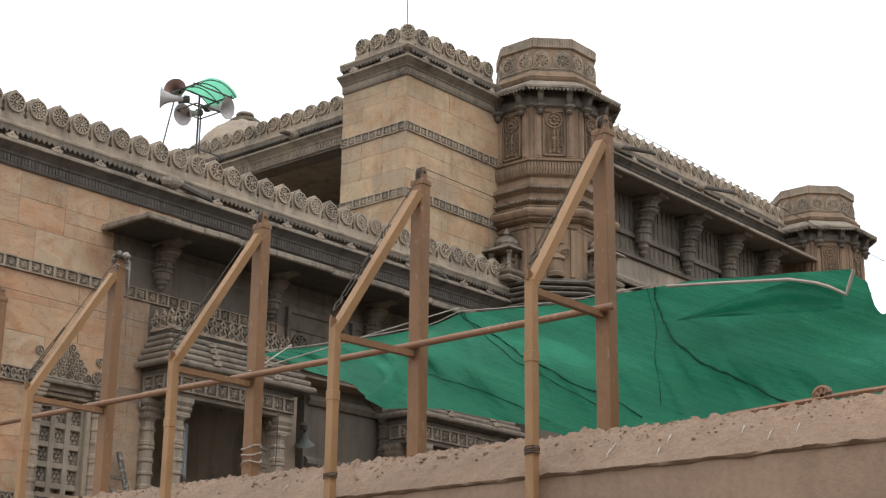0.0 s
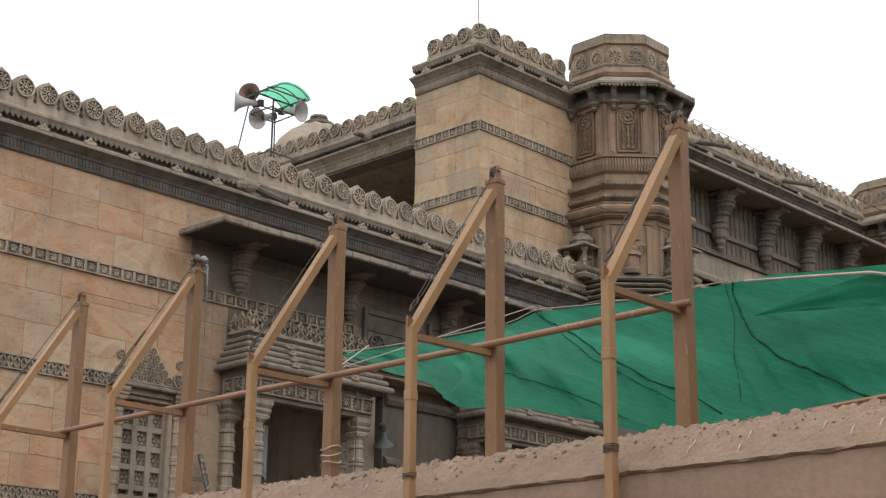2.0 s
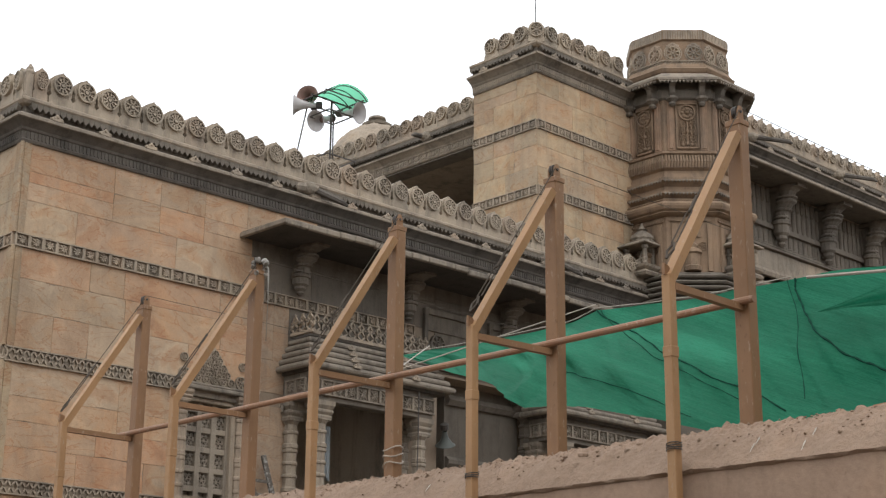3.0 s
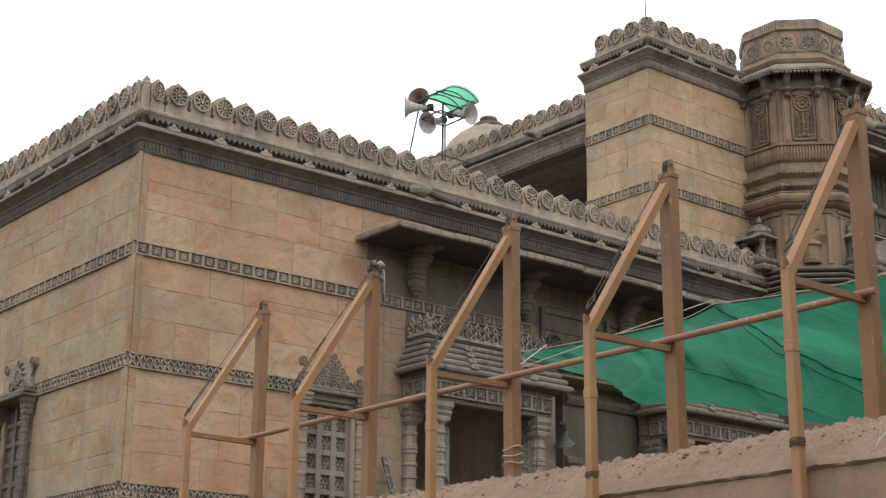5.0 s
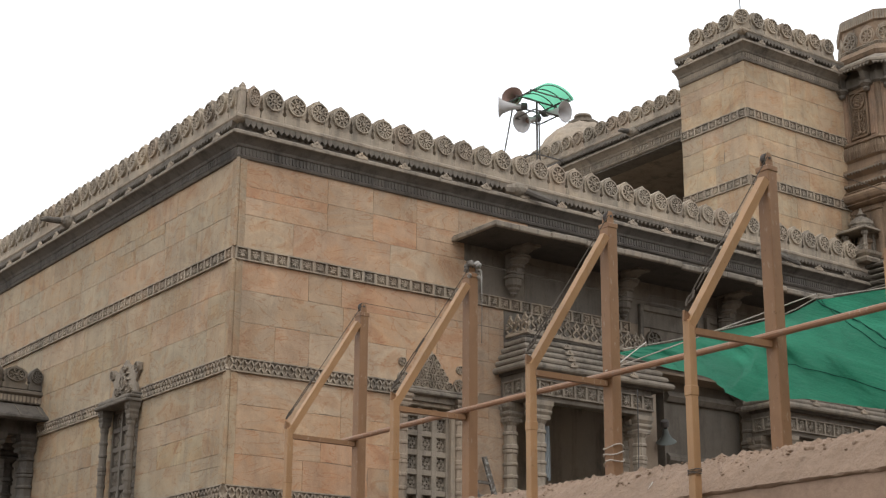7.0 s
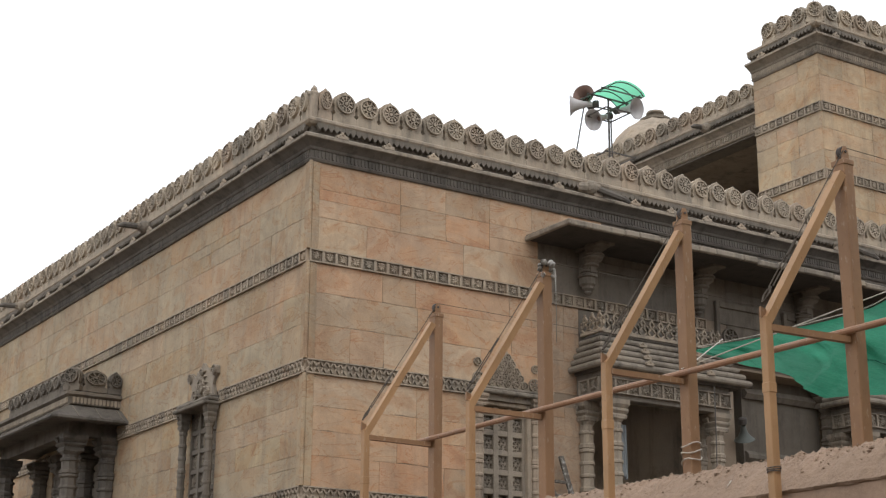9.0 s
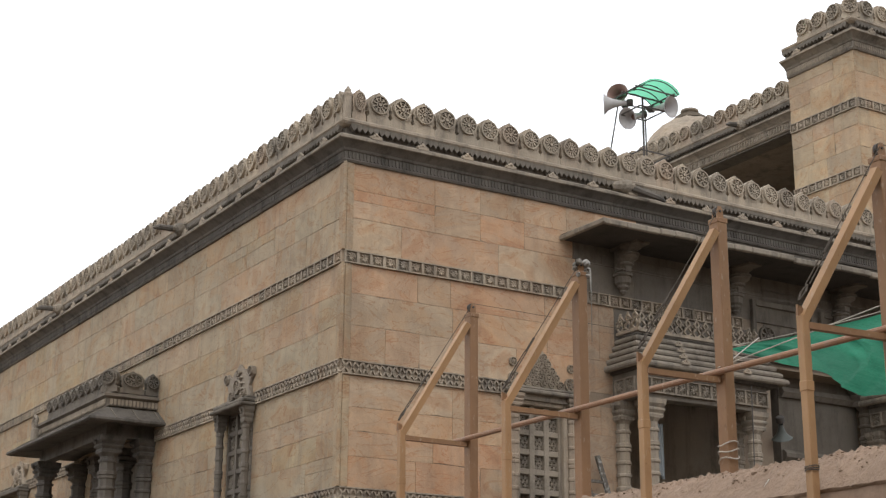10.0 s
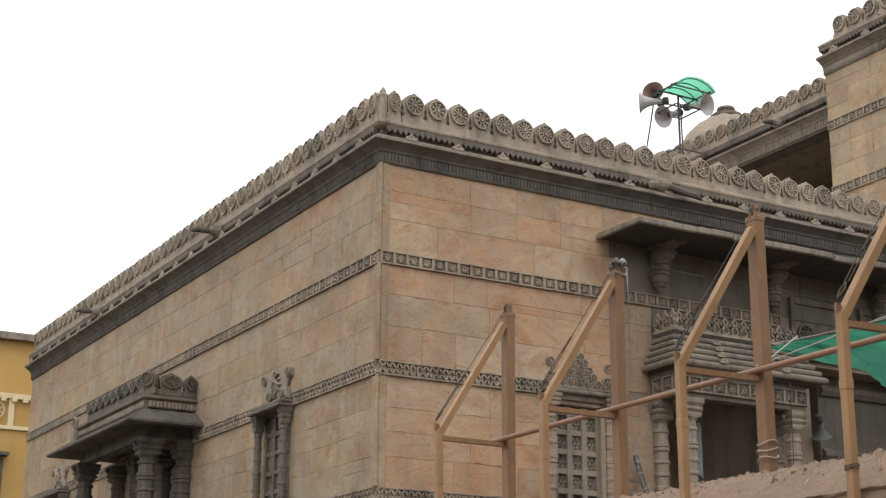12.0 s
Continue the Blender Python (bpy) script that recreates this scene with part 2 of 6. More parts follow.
def net_material():
    m, n, l, p = nodes_of("green_shade_net")
    geo = n.new("ShaderNodeNewGeometry").outputs["Position"]
    # creases run slantwise over the cloth; their light and shade is put into colour
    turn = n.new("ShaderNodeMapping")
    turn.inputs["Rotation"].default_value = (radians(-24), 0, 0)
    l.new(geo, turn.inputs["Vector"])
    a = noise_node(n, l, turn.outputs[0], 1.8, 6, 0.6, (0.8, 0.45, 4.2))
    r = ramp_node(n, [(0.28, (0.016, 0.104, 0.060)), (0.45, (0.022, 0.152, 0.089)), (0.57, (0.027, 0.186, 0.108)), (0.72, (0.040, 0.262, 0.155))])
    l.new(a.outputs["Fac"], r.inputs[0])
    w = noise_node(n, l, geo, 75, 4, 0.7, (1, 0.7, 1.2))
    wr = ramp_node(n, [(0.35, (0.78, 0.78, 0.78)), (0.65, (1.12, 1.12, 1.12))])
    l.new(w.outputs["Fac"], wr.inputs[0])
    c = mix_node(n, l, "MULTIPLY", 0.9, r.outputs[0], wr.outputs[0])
    # thin dark fold lines: fold shading painted into the base colour
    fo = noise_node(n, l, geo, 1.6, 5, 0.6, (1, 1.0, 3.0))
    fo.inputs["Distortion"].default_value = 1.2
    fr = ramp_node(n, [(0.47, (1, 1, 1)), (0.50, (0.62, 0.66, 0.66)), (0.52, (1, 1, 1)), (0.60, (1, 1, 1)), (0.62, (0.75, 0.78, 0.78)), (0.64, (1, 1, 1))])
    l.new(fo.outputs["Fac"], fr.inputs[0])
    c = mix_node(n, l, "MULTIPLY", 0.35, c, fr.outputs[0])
    l.new(c, p.inputs["Base Color"])
    p.inputs["Roughness"].default_value = 0.75
    p.inputs["Specular IOR Level"].default_value = 0.15
    tr = n.new("ShaderNodeBsdfTranslucent")
    tr.inputs["Color"].default_value = (0.020, 0.265, 0.142, 1)
    mx = n.new("ShaderNodeMixShader")
    mx.inputs[0].default_value = 0.35
    out = n["Material Output"]
    l.new(p.outputs[0], mx.inputs[1])
    l.new(tr.outputs[0], mx.inputs[2])
    l.new(mx.outputs[0], out.inputs[0])
    bp = n.new("ShaderNodeBump")
    bp.inputs["Strength"].default_value, bp.inputs["Distance"].default_value = 0.8, 0.04
    f = noise_node(n, l, turn.outputs[0], 3.0, 5, 0.6, (1, 0.4, 4.0))
    l.new(f.outputs["Fac"], bp.inputs["Height"])
    l.new(bp.outputs[0], p.inputs["Normal"])
    return m


def canopy_material():
    m, n, l, p = nodes_of("green_fibreglass_sheet")
    p.inputs["Base Color"].default_value = (0.15, 0.40, 0.28, 1)
    p.inputs["Roughness"].default_value = 0.35
    tr = n.new("ShaderNodeBsdfTranslucent")
    tr.inputs["Color"].default_value = (0.46, 0.80, 0.64, 1)
    mx = n.new("ShaderNodeMixShader")
    mx.inputs[0].default_value = 0.85
    l.new(p.outputs[0], mx.inputs[1])
    l.new(tr.outputs[0], mx.inputs[2])
    l.new(mx.outputs[0], n["Material Output"].inputs[0])
    return m


M_NET = net_material()
M_CANOPY = canopy_material()
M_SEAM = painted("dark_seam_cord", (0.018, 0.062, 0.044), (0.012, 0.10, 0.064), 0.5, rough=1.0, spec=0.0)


# ---- mesh helpers ----
def part(name, bm, mat, parent=None, label="", smooth=False):
    me = bpy.data.meshes.new(name)
    bmesh.ops.recalc_face_normals(bm, faces=bm.faces[:])
    bm.to_mesh(me)
    bm.free()
    if smooth:
        me.polygons.foreach_set("use_smooth", [True] * len(me.polygons))
    me.materials.append(mat)
    ob = new(name, me)
    ob.parent = parent
    if label:
        ob["label"] = label
    return ob


def piece(name, me, parent, m):
    ob = new(name, me)
    ob.parent = parent
    ob.matrix_local = m
    return ob


def mesh_of(name, bm, mat):
    me = bpy.data.meshes.new(name)
    bmesh.ops.recalc_face_normals(bm, faces=bm.faces[:])
    bm.to_mesh(me)
    bm.free()
    me.materials.append(mat)
    return me


def empty(name, at=(0, 0, 0)):
    e = new(name)
    e.location = at
    return e


def box(bm, x0, x1, y0, y1, z0, z1, chamfer=0.0):
    c = chamfer
    if not c:
        v = [bm.verts.new(p) for p in ((x0, y0, z0), (x1, y0, z0), (x1, y1, z0), (x0, y1, z0), (x0, y0, z1), (x1, y0, z1), (x1, y1, z1), (x0, y1, z1))]
        for f in ((0, 1, 5, 4), (1, 2, 6, 5), (2, 3, 7, 6), (3, 0, 4, 7), (4, 5, 6, 7), (3, 2, 1, 0)):
            bm.faces.new([v[i] for i in f])
        return v
    made = bmesh.ops.create_cube(bm, size=1.0, matrix=Matrix.LocRotScale(((x0 + x1) / 2, (y0 + y1) / 2, (z0 + z1) / 2), None, (x1 - x0, y1 - y0, z1 - z0)))
    es = list({e for v in made["verts"] for e in v.link_edges})
    bmesh.ops.bevel(bm, geom=es, offset=c, segments=1, affect="EDGES")


def prism(bm, outline, y0, y1):
    """An outline in x, z pushed along y."""
    a = [bm.verts.new((x, y0, z)) for x, z in outline]
    b = [bm.verts.new((x, y1, z)) for x, z in outline]
    k = len(a)
    bm.faces.new(a)
    bm.faces.new(b[::-1])
    for i in range(k):
        bm.faces.new((a[i], b[i], b[(i + 1) % k], a[(i + 1) % k]))


def sweep(bm, path, prof, closed=False, caps=True):
    """A profile of (outward, z) drawn along a plan path; outward is to the right of the way."""
    k = len(path)
    P = [Vector(p) for p in path]
    rings = []
    for i in range(k):
        ds = []
        if i > 0 or closed:
            ds.append((P[i] - P[i - 1]).normalized())
        if i < k - 1 or closed:
            ds.append((P[(i + 1) % k] - P[i]).normalized())
        ns = [Vector((d.y, -d.x)) for d in ds]
        n = ns[0] if len(ns) == 1 else (ns[0] + ns[1]) / (1 + ns[0].dot(ns[1]))
        rings.append([bm.verts.new((P[i].x + n.x * o, P[i].y + n.y * o, z)) for o, z in prof])
    q = len(prof)
    for i in range(k if closed else k - 1):
        a, b = rings[i], rings[(i + 1) % k]
        for j in range(q):
            bm.faces.new((a[j], a[(j + 1) % q], b[(j + 1) % q], b[j]))
    if caps and not closed:
        bm.faces.new(rings[0])
        bm.faces.new(rings[-1][::-1])


def stack(bm, cx, cy, rows, n=8, turn=None, cap=True):
    """A many-sided tower of (apothem, z) rows, faces square to the axes."""
    turn = math.pi / n if turn is None else turn
    rings = []
    for a, z in rows:
        r = a / math.cos(math.pi / n)
        rings.append([bm.verts.new((cx + r * math.cos(turn + 2 * math.pi * i / n), cy + r * math.sin(turn + 2 * math.pi * i / n), z)) for i in range(n)])
    for a, b in zip(rings, rings[1:]):
        for i in range(n):
            bm.faces.new((a[i], a[(i + 1) % n], b[(i + 1) % n], b[i]))
    if cap:
        bm.faces.new(rings[0][::-1])
        bm.faces.new(rings[-1])


def tube(bm, pts, r, n=8):
    """A round bar through points."""
    P = [Vector(p) for p in pts]
    rings = []
    for i, p in enumerate(P):
        d = (P[min(i + 1, len(P) - 1)] - P[max(i - 1, 0)]).normalized()
        u = d.cross(Vector((0, 0, 1)) if abs(d.z) < 0.95 else Vector((1, 0, 0))).normalized()
        w = d.cross(u)
        rr = r[i] if isinstance(r, (list, tuple)) else r
        rings.append([bm.verts.new(p + rr * (math.cos(2 * math.pi * j / n) * u + math.sin(2 * math.pi * j / n) * w)) for j in range(n)])
    for a, b in zip(rings, rings[1:]):
        for j in range(n):
            bm.faces.new((a[j], a[(j + 1) % n], b[(j + 1) % n], b[j]))
    bm.faces.new(rings[0][::-1])
    bm.faces.new(rings[-1])


def beam(bm, a, b, w, d, side):
    """A square bar from a to b, w wide along side and d deep."""
    a, b = Vector(a), Vector(b)
    ax = (b - a).normalized()
    s = Vector(side)
    s = (s - ax * s.dot(ax)).normalized()
    u = ax.cross(s)
    q = []
    for p in (a, b):
        q.append([bm.verts.new(p + s * w * i / 2 + u * d * j / 2) for i, j in ((-1, -1), (1, -1), (1, 1), (-1, 1))])
    for j in range(4):
        bm.faces.new((q[0][j], q[0][(j + 1) % 4], q[1][(j + 1) % 4], q[1][j]))
    bm.faces.new(q[0][::-1])
    bm.faces.new(q[1])


def disc(bm, cx, cz, r0, r1, y0, y1, n=14):
    """A flat ring (or a disc, r0 = 0) facing -y, between y0 (front) and y1."""
    def ring(r, y):
        return [bm.verts.new((cx + r * math.cos(2 * math.pi * i / n), y, cz + r * math.sin(2 * math.pi * i / n))) for i in range(n)]
    of, ob_ = ring(r1, y0), ring(r1, y1)
    for i in range(n):
        bm.faces.new((of[i], of[(i + 1) % n], ob_[(i + 1) % n], ob_[i]))
    if r0:
        jf, jb = ring(r0, y0), ring(r0, y1)
        for i in range(n):
            bm.faces.new((of[i], jf[i], jf[(i + 1) % n], of[(i + 1) % n]))
            bm.faces.new((jf[i], jb[i], jb[(i + 1) % n], jf[(i + 1) % n]))
    else:
        bm.faces.new(of)


def rosette(bm, cx, cz, r, y, petals=8, depth=0.03, n=16):
    """A carved openwork wheel standing on the plane y, towards -y: rim, inner rim, boss and leaf-shaped spokes."""
    disc(bm, cx, cz, r * 0.84, r, y - depth, y, n)
    disc(bm, cx, cz, r * 0.30, r * 0.40, y - depth * 0.8, y, 10)
    disc(bm, cx, cz, 0, r * 0.19, y - depth * 1.05, y, 8)
    for i in range(petals):
        a = 2 * math.pi * (i + 0.5) / petals
        c, s = math.cos(a), math.sin(a)
        q = []
        for yy, shrink in ((y, 1.0), (y - depth * 0.85, 0.75)):
            q.append([bm.verts.new((cx + c * t - s * w * shrink, yy, cz + s * t + c * w * shrink)) for t, w in ((r * 0.38, r * 0.045), (r * 0.62, r * 0.12), (r * 0.86, r * 0.05), (r * 0.86, -r * 0.05), (r * 0.62, -r * 0.12), (r * 0.38, -r * 0.045))])
        for j in range(6):
            bm.faces.new((q[0][j], q[0][(j + 1) % 6], q[1][(j + 1) % 6], q[1][j]))
        bm.faces.new(q[1])


# pieces that repeat, modelled facing -y with their foot at the origin
def merlon_mesh(w, h, mat, petals=9, mid=0.60, wheel=0.455):
    """A pointed merlon stone with a sunk wheel flower; the notches in its flanks make lozenge holes between neighbours."""
    bm = bmesh.new()
    hw = w / 2
    cz, r = h * mid, w * wheel
    out = [(-hw + 0.002, 0), (hw - 0.002, 0), (hw - 0.002, h * 0.20), (hw * 0.80, h * 0.275), (min(hw * 0.90, r * 1.03), h * 0.37)]
    for a in (-22, -5, 12, 28, 44, 58, 70):
        out.append((r * 1.04 * math.cos(radians(a)), cz + r * math.sin(radians(a))))
    out += [(w * 0.07, h * 0.955), (0, h)]
    out += [(-x, z) for x, z in out[:1:-1] if x > 0.001]
    prism(bm, out, -0.075, 0.075)
    rosette(bm, 0, cz - 0.006, r * 0.86, -0.073, petals, 0.06, 18)
    disc(bm, 0, cz - 0.006, r * 0.56, r * 0.62, -0.073 - 0.04, -0.073, 14)
    return mesh_of("merlon", bm, mat)


def panel_mesh(w, h, mat, kind=0, relief=1.0):
    """One panel of a carved string course: a raised frame with a flower or a lattice in it."""
    bm = bmesh.new()
    t = 0.025
    hw = w / 2
    box(bm, -hw, hw, -0.012, 0.03, 0, h)
    box(bm, -hw, hw, -0.062, -0.01, 0, t)
    box(bm, -hw, hw, -0.062, -0.01, h - t, h)
    if kind == 0:
        box(bm, -hw, -hw + t * 1.1, -0.055, -0.01, t, h - t)
        box(bm, hw - t * 1.1, hw, -0.055, -0.01, t, h - t)
        c, r = h / 2, min(w, h) / 2 - t
        for i in range(8):
            a = math.pi * i / 4
            tube(bm, [(0, -0.03, c), (r * 0.6 * math.cos(a), -0.045, c + r * 0.6 * math.sin(a)), (r * math.cos(a), -0.02, c + r * math.sin(a))], [0.012, 0.018, 0.008], 5)
    elif kind == 2:
        c, r = h / 2, h / 2 - t
        disc(bm, 0, c, r * 0.72, r, -0.05, -0.01, 12)
        disc(bm, 0, c, 0, r * 0.36, -0.055, -0.01, 8)
        for s in (-1, 1):
            for u in (-1, 1):
                beam(bm, (s * hw, -0.03, c), (s * r * 0.55, -0.035, c + u * r * 0.8), 0.04, 0.018, (0, 1, 0))
    else:
        for i in (-1, 1):
            for j in (0, 1):
                x0 = -hw + j * hw
                beam(bm, (x0, -0.03, t if i > 0 else h - t), (x0 + hw, -0.03, h - t if i > 0 else t), 0.05, 0.03, (0, 1, 0))
    for v in bm.verts:
        v.co.y *= relief if v.co.y < 0 else 1
    return mesh_of("carved_panel", bm, mat)


def along(me, name, parent, a, b, z, step, start=0.5, skip=None):
    """Sets pieces from a to b in plan, facing right of the way."""
    a, b = Vector(a), Vector(b)
    d = b - a
    n = max(1, round(d.length / step))
    turn = math.degrees(math.atan2(d.y, d.x))
    k = d.length / n / step
    for i in range(n):
        p = a + d * ((i + start) / n)
        if skip and skip(p):
            continue
        pick = me[(i * 7 + i // 3) % len(me)] if isinstance(me, list) else me
        piece(name, pick, parent, pose(p.x, p.y, z, 0, 0, turn) @ Matrix.Diagonal((k, 1, 1, 1)))


def worn_block(w, h, rng):
    """The mesh of one dressed block, with slightly crooked, chipped edges."""
    bm = bmesh.new()
    k = max(3, round(w / 0.16))
    q = max(2, round(h / 0.16))
    edge = [(w * i / k, 0.0) for i in range(k)] + [(w, h * i / q) for i in range(q)] + [(w - w * i / k, h) for i in range(k)] + [(0.0, h - h * i / q) for i in range(q)]
    rim, face = [], []
    for x, z in edge:
        ins = 0.0006 + (rng.random() ** 3) * 0.0050 + (rng.uniform(0.006, 0.026) if rng.random() < 0.05 else 0)
        xx = min(max(x, ins), w - ins)
        zz = min(max(z, ins), h - ins)
        rim.append(bm.verts.new((xx, -0.005, zz)))
        c = 0.0015
        face.append(bm.verts.new((min(max(xx, ins + c), w - ins - c), -0.008, min(max(zz, ins + c), h - ins - c))))
    n = len(edge)
    for i in range(n):
        j = (i + 1) % n
        bm.faces.new((rim[i], rim[j], face[j], face[i]))
    bm.faces.new(face)
    back = [bm.verts.new((v.co.x, 0.03, v.co.z)) for v in rim]
    for i in range(n):
        j = (i + 1) % n
        bm.faces.new((back[i], back[j], rim[j], rim[i]))
    return bm


def block_wall(parent, mat, a, b, courses, lengths, holes=(), proud=0.0, name="stone_block"):
    """Dressed blocks from a to b in plan, facing right of the way; holes are (s0, s1, z0, z1) along the way."""
    rng = random.Random(len(courses) * 7 + int(a[0] * 3 + a[1] + courses[0][0] * 10))
    a, b = Vector(a), Vector(b)
    d = b - a
    turn = math.degrees(math.atan2(d.y, d.x))
    u = d.normalized()
    cache = {}
    for z0, z1 in courses:
        cuts = sorted({0.0, d.length, *[h[i] for h in holes if h[2] < z1 - 0.05 and h[3] > z0 + 0.05 for i in (0, 1)]})
        for c0, c1 in zip(cuts, cuts[1:]):
            if any(h[0] - 0.01 <= c0 and c1 <= h[1] + 0.01 and h[2] < z1 - 0.05 and h[3] > z0 + 0.05 for h in holes):
                continue
            s = c0
            while s < c1 - 0.01:
                w = rng.choice(lengths)
                if c1 - s - w < min(lengths) * 0.6:
                    w = c1 - s
                cut = z0 + (z1 - z0) * rng.choice((0.35, 0.5, 0.62)) if rng.random() < 0.06 and z1 - z0 > 0.45 else z1
                for q0, q1 in ((z0, cut), (cut, z1)):
                    if q1 - q0 < 0.05:
                        continue
                    key = (round(w, 2), round(q1 - q0, 2), rng.randrange(3))
                    if key not in cache:
                        cache[key] = mesh_of(name, worn_block(w, q1 - q0, rng), mat)
                    p = a + u * s
                    out = Vector((u.y, -u.x)) * (proud + rng.uniform(0, 0.004))
                    piece(name, cache[key], parent, pose(p.x + out.x, p.y + out.y, q0, rng.uniform(-0.06, 0.06), 0, turn + rng.uniform(-0.1, 0.1)))
                s += w


def pierced_wall(u0, u1, v0, v1, z1, holes, along_y=False):
    """One wall with thickness from the ground to z1; holes are (u0, u1, z0, z1) and go right through."""
    us = sorted({u0, u1, *[h[i] for h in holes for i in (0, 1)]})
    zs = sorted({0.0, z1, *[h[i] for h in holes for i in (2, 3)]})
    bm = bmesh.new()
    seen = {}

    def vert(i, j, v):
        if (i, j, v) not in seen:
            seen[i, j, v] = bm.verts.new((v, us[i], zs[j]) if along_y else (us[i], v, zs[j]))
        return seen[i, j, v]

    def solid(i, j):
        if not (0 <= i < len(us) - 1 and 0 <= j < len(zs) - 1):
            return False
        u, z = (us[i] + us[i + 1]) / 2, (zs[j] + zs[j + 1]) / 2
        return not any(h[0] < u < h[1] and h[2] < z < h[3] for h in holes)

    for i in range(len(us) - 1):
        for j in range(len(zs) - 1):
            if not solid(i, j):
                continue
            for v in (v0, v1):
                bm.faces.new([vert(a, b, v) for a, b in ((i, j), (i + 1, j), (i + 1, j + 1), (i, j + 1))])
            for di, dj, a, b in ((-1, 0, (i, j), (i, j + 1)), (1, 0, (i + 1, j), (i + 1, j + 1)), (0, -1, (i, j), (i + 1, j)), (0, 1, (i, j + 1), (i + 1, j + 1))):
                if not solid(i + di, j + dj):
                    bm.faces.new((vert(*a, v0), vert(*b, v0), vert(*b, v1), vert(*a, v1)))
    return bm


# ---- ground ----
bm = bmesh.new()
bmesh.ops.create_grid(bm, x_segments=40, y_segments=40, size=900)
ground = part("ground", bm, M_GROUND)
tagged(ground, "dusty brown earth ground around the mosque", "ground", kind="structure")

# ---- the mosque ----
WX, WY = 17.6, 22.7          # wing: length of the front, length of the side
mosque = empty("mosque")
tagged(mosque, "old carved sandstone mosque with merloned parapets and minarets", "mosque")

# wing walls, with thickness
Z3, Z2, Z1, ZT = 4.87, 7.07, 9.07, 10.97   # string course feet / wall top
SB, HB = 0.265, 0.24
GRILLE = (3.60, 4.78, 5.2, 7.0)
BAY = (5.97, 9.2, 3.0, 7.75)
OPEN = (10.0, 16.4, 3.0, 8.35)
front_wall = part("front_wall", pierced_wall(0.0, WX, 0.0, 0.6, ZT, [GRILLE, BAY, OPEN]), M_JOINT, mosque)
LWIN = (3.55, 4.75, 4.0, 7.04)
PORCH = (8.9, 12.9, 3.0, 7.3)
side_wall = part("side_wall", pierced_wall(0.602, WY, 0.0, 0.6, ZT, [LWIN, PORCH], True), M_JOINT, mosque)
bm = bmesh.new()
box(bm, 0.6, 34.4, WY - 0.5, WY, 0, ZT)
part("back_wall", bm, M_DARK, mosque)
bm = bmesh.new()
box(bm, 33.9, 34.4, 0.6, WY - 0.5, 0, ZT)
part("end_wall", bm, M_DARK, mosque)
bm = bmesh.new()
box(bm, 0.6, 33.9, 2.3, 2.7, 0, ZT - 0.4)
part("hall_wall", bm, M_CARVED, mosque)
bm = bmesh.new()
box(bm, 0.02, 34.3, 0.02, WY - 0.02, ZT, ZT + 0.5)
part("wing_roof", bm, M_GREY, mosque)
# unseen floor, given a pale stone to bounce light into the hall
bm = bmesh.new()
box(bm, 0.6, 33.9, 0.6, 7.0, 3.4, 3.6)
part("interior_floor", bm, M_CARVED, mosque)

SIDE_F, CORNER, FRONT_F = (0, WY), (0, 0), (WX, 0)
wing_path = [SIDE_F, CORNER, FRONT_F]


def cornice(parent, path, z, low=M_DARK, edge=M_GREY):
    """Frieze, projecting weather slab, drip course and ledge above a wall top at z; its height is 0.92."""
    # the default dark frieze tint carries the shade under the slab
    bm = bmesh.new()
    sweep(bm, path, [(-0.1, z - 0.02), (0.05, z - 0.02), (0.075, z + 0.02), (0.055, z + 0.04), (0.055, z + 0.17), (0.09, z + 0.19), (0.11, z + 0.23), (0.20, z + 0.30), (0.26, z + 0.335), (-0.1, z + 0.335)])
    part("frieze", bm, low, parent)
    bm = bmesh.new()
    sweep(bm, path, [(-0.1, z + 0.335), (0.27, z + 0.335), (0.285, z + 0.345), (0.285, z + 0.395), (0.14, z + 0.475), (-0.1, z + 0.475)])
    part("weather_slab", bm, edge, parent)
    # dark tint includes the shade of the recess below the ledge
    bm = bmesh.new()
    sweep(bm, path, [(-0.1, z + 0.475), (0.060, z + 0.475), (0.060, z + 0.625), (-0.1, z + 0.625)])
    part("drip_band", bm, M_SOOT_SHADE, parent)
    bm = bmesh.new()
    sweep(bm, path, [(-0.1, z + 0.625), (0.07, z + 0.625), (0.15, z + 0.655), (0.19, z + 0.70), (0.19, z + 0.745), (0.10, z + 0.80), (-0.1, z + 0.80)])
    part("ledge", bm, M_CARVED, parent)


def drip_mesh():
    bm = bmesh.new()
    w = 0.11
    prism(bm, [(-w / 2, 0.17), (-w / 2, 0.10), (0, 0.03), (w / 2, 0.10), (w / 2, 0.17)], -0.05, 0.03)
    return mesh_of("drip_tooth", bm, M_SOOT_SHADE)


def knob_mesh():
    bm = bmesh.new()
    for dx, dz, r in ((-0.09, 0.0, 0.045), (0.09, 0.0, 0.045), (-0.04, 0.03, 0.04), (0.04, 0.03, 0.04), (0, 0.06, 0.045)):
        bmesh.ops.create_icosphere(bm, subdivisions=1, radius=r, matrix=pose(dx, 0, dz))
    prism(bm, [(-0.12, -0.04), (0.12, -0.04), (0.06, 0.01), (-0.06, 0.01)], -0.04, 0.05)
    return mesh_of("lotus_knob", bm, M_CARVED)


def reed_mesh(h, mat, w=0.05):
    bm = bmesh.new()
    prism(bm, [(-w / 2, 0.03), (0, 0), (w / 2, 0.03), (w / 2, h), (-w / 2, h)], -0.012, 0.02)
    return mesh_of("frieze_tooth", bm, mat)


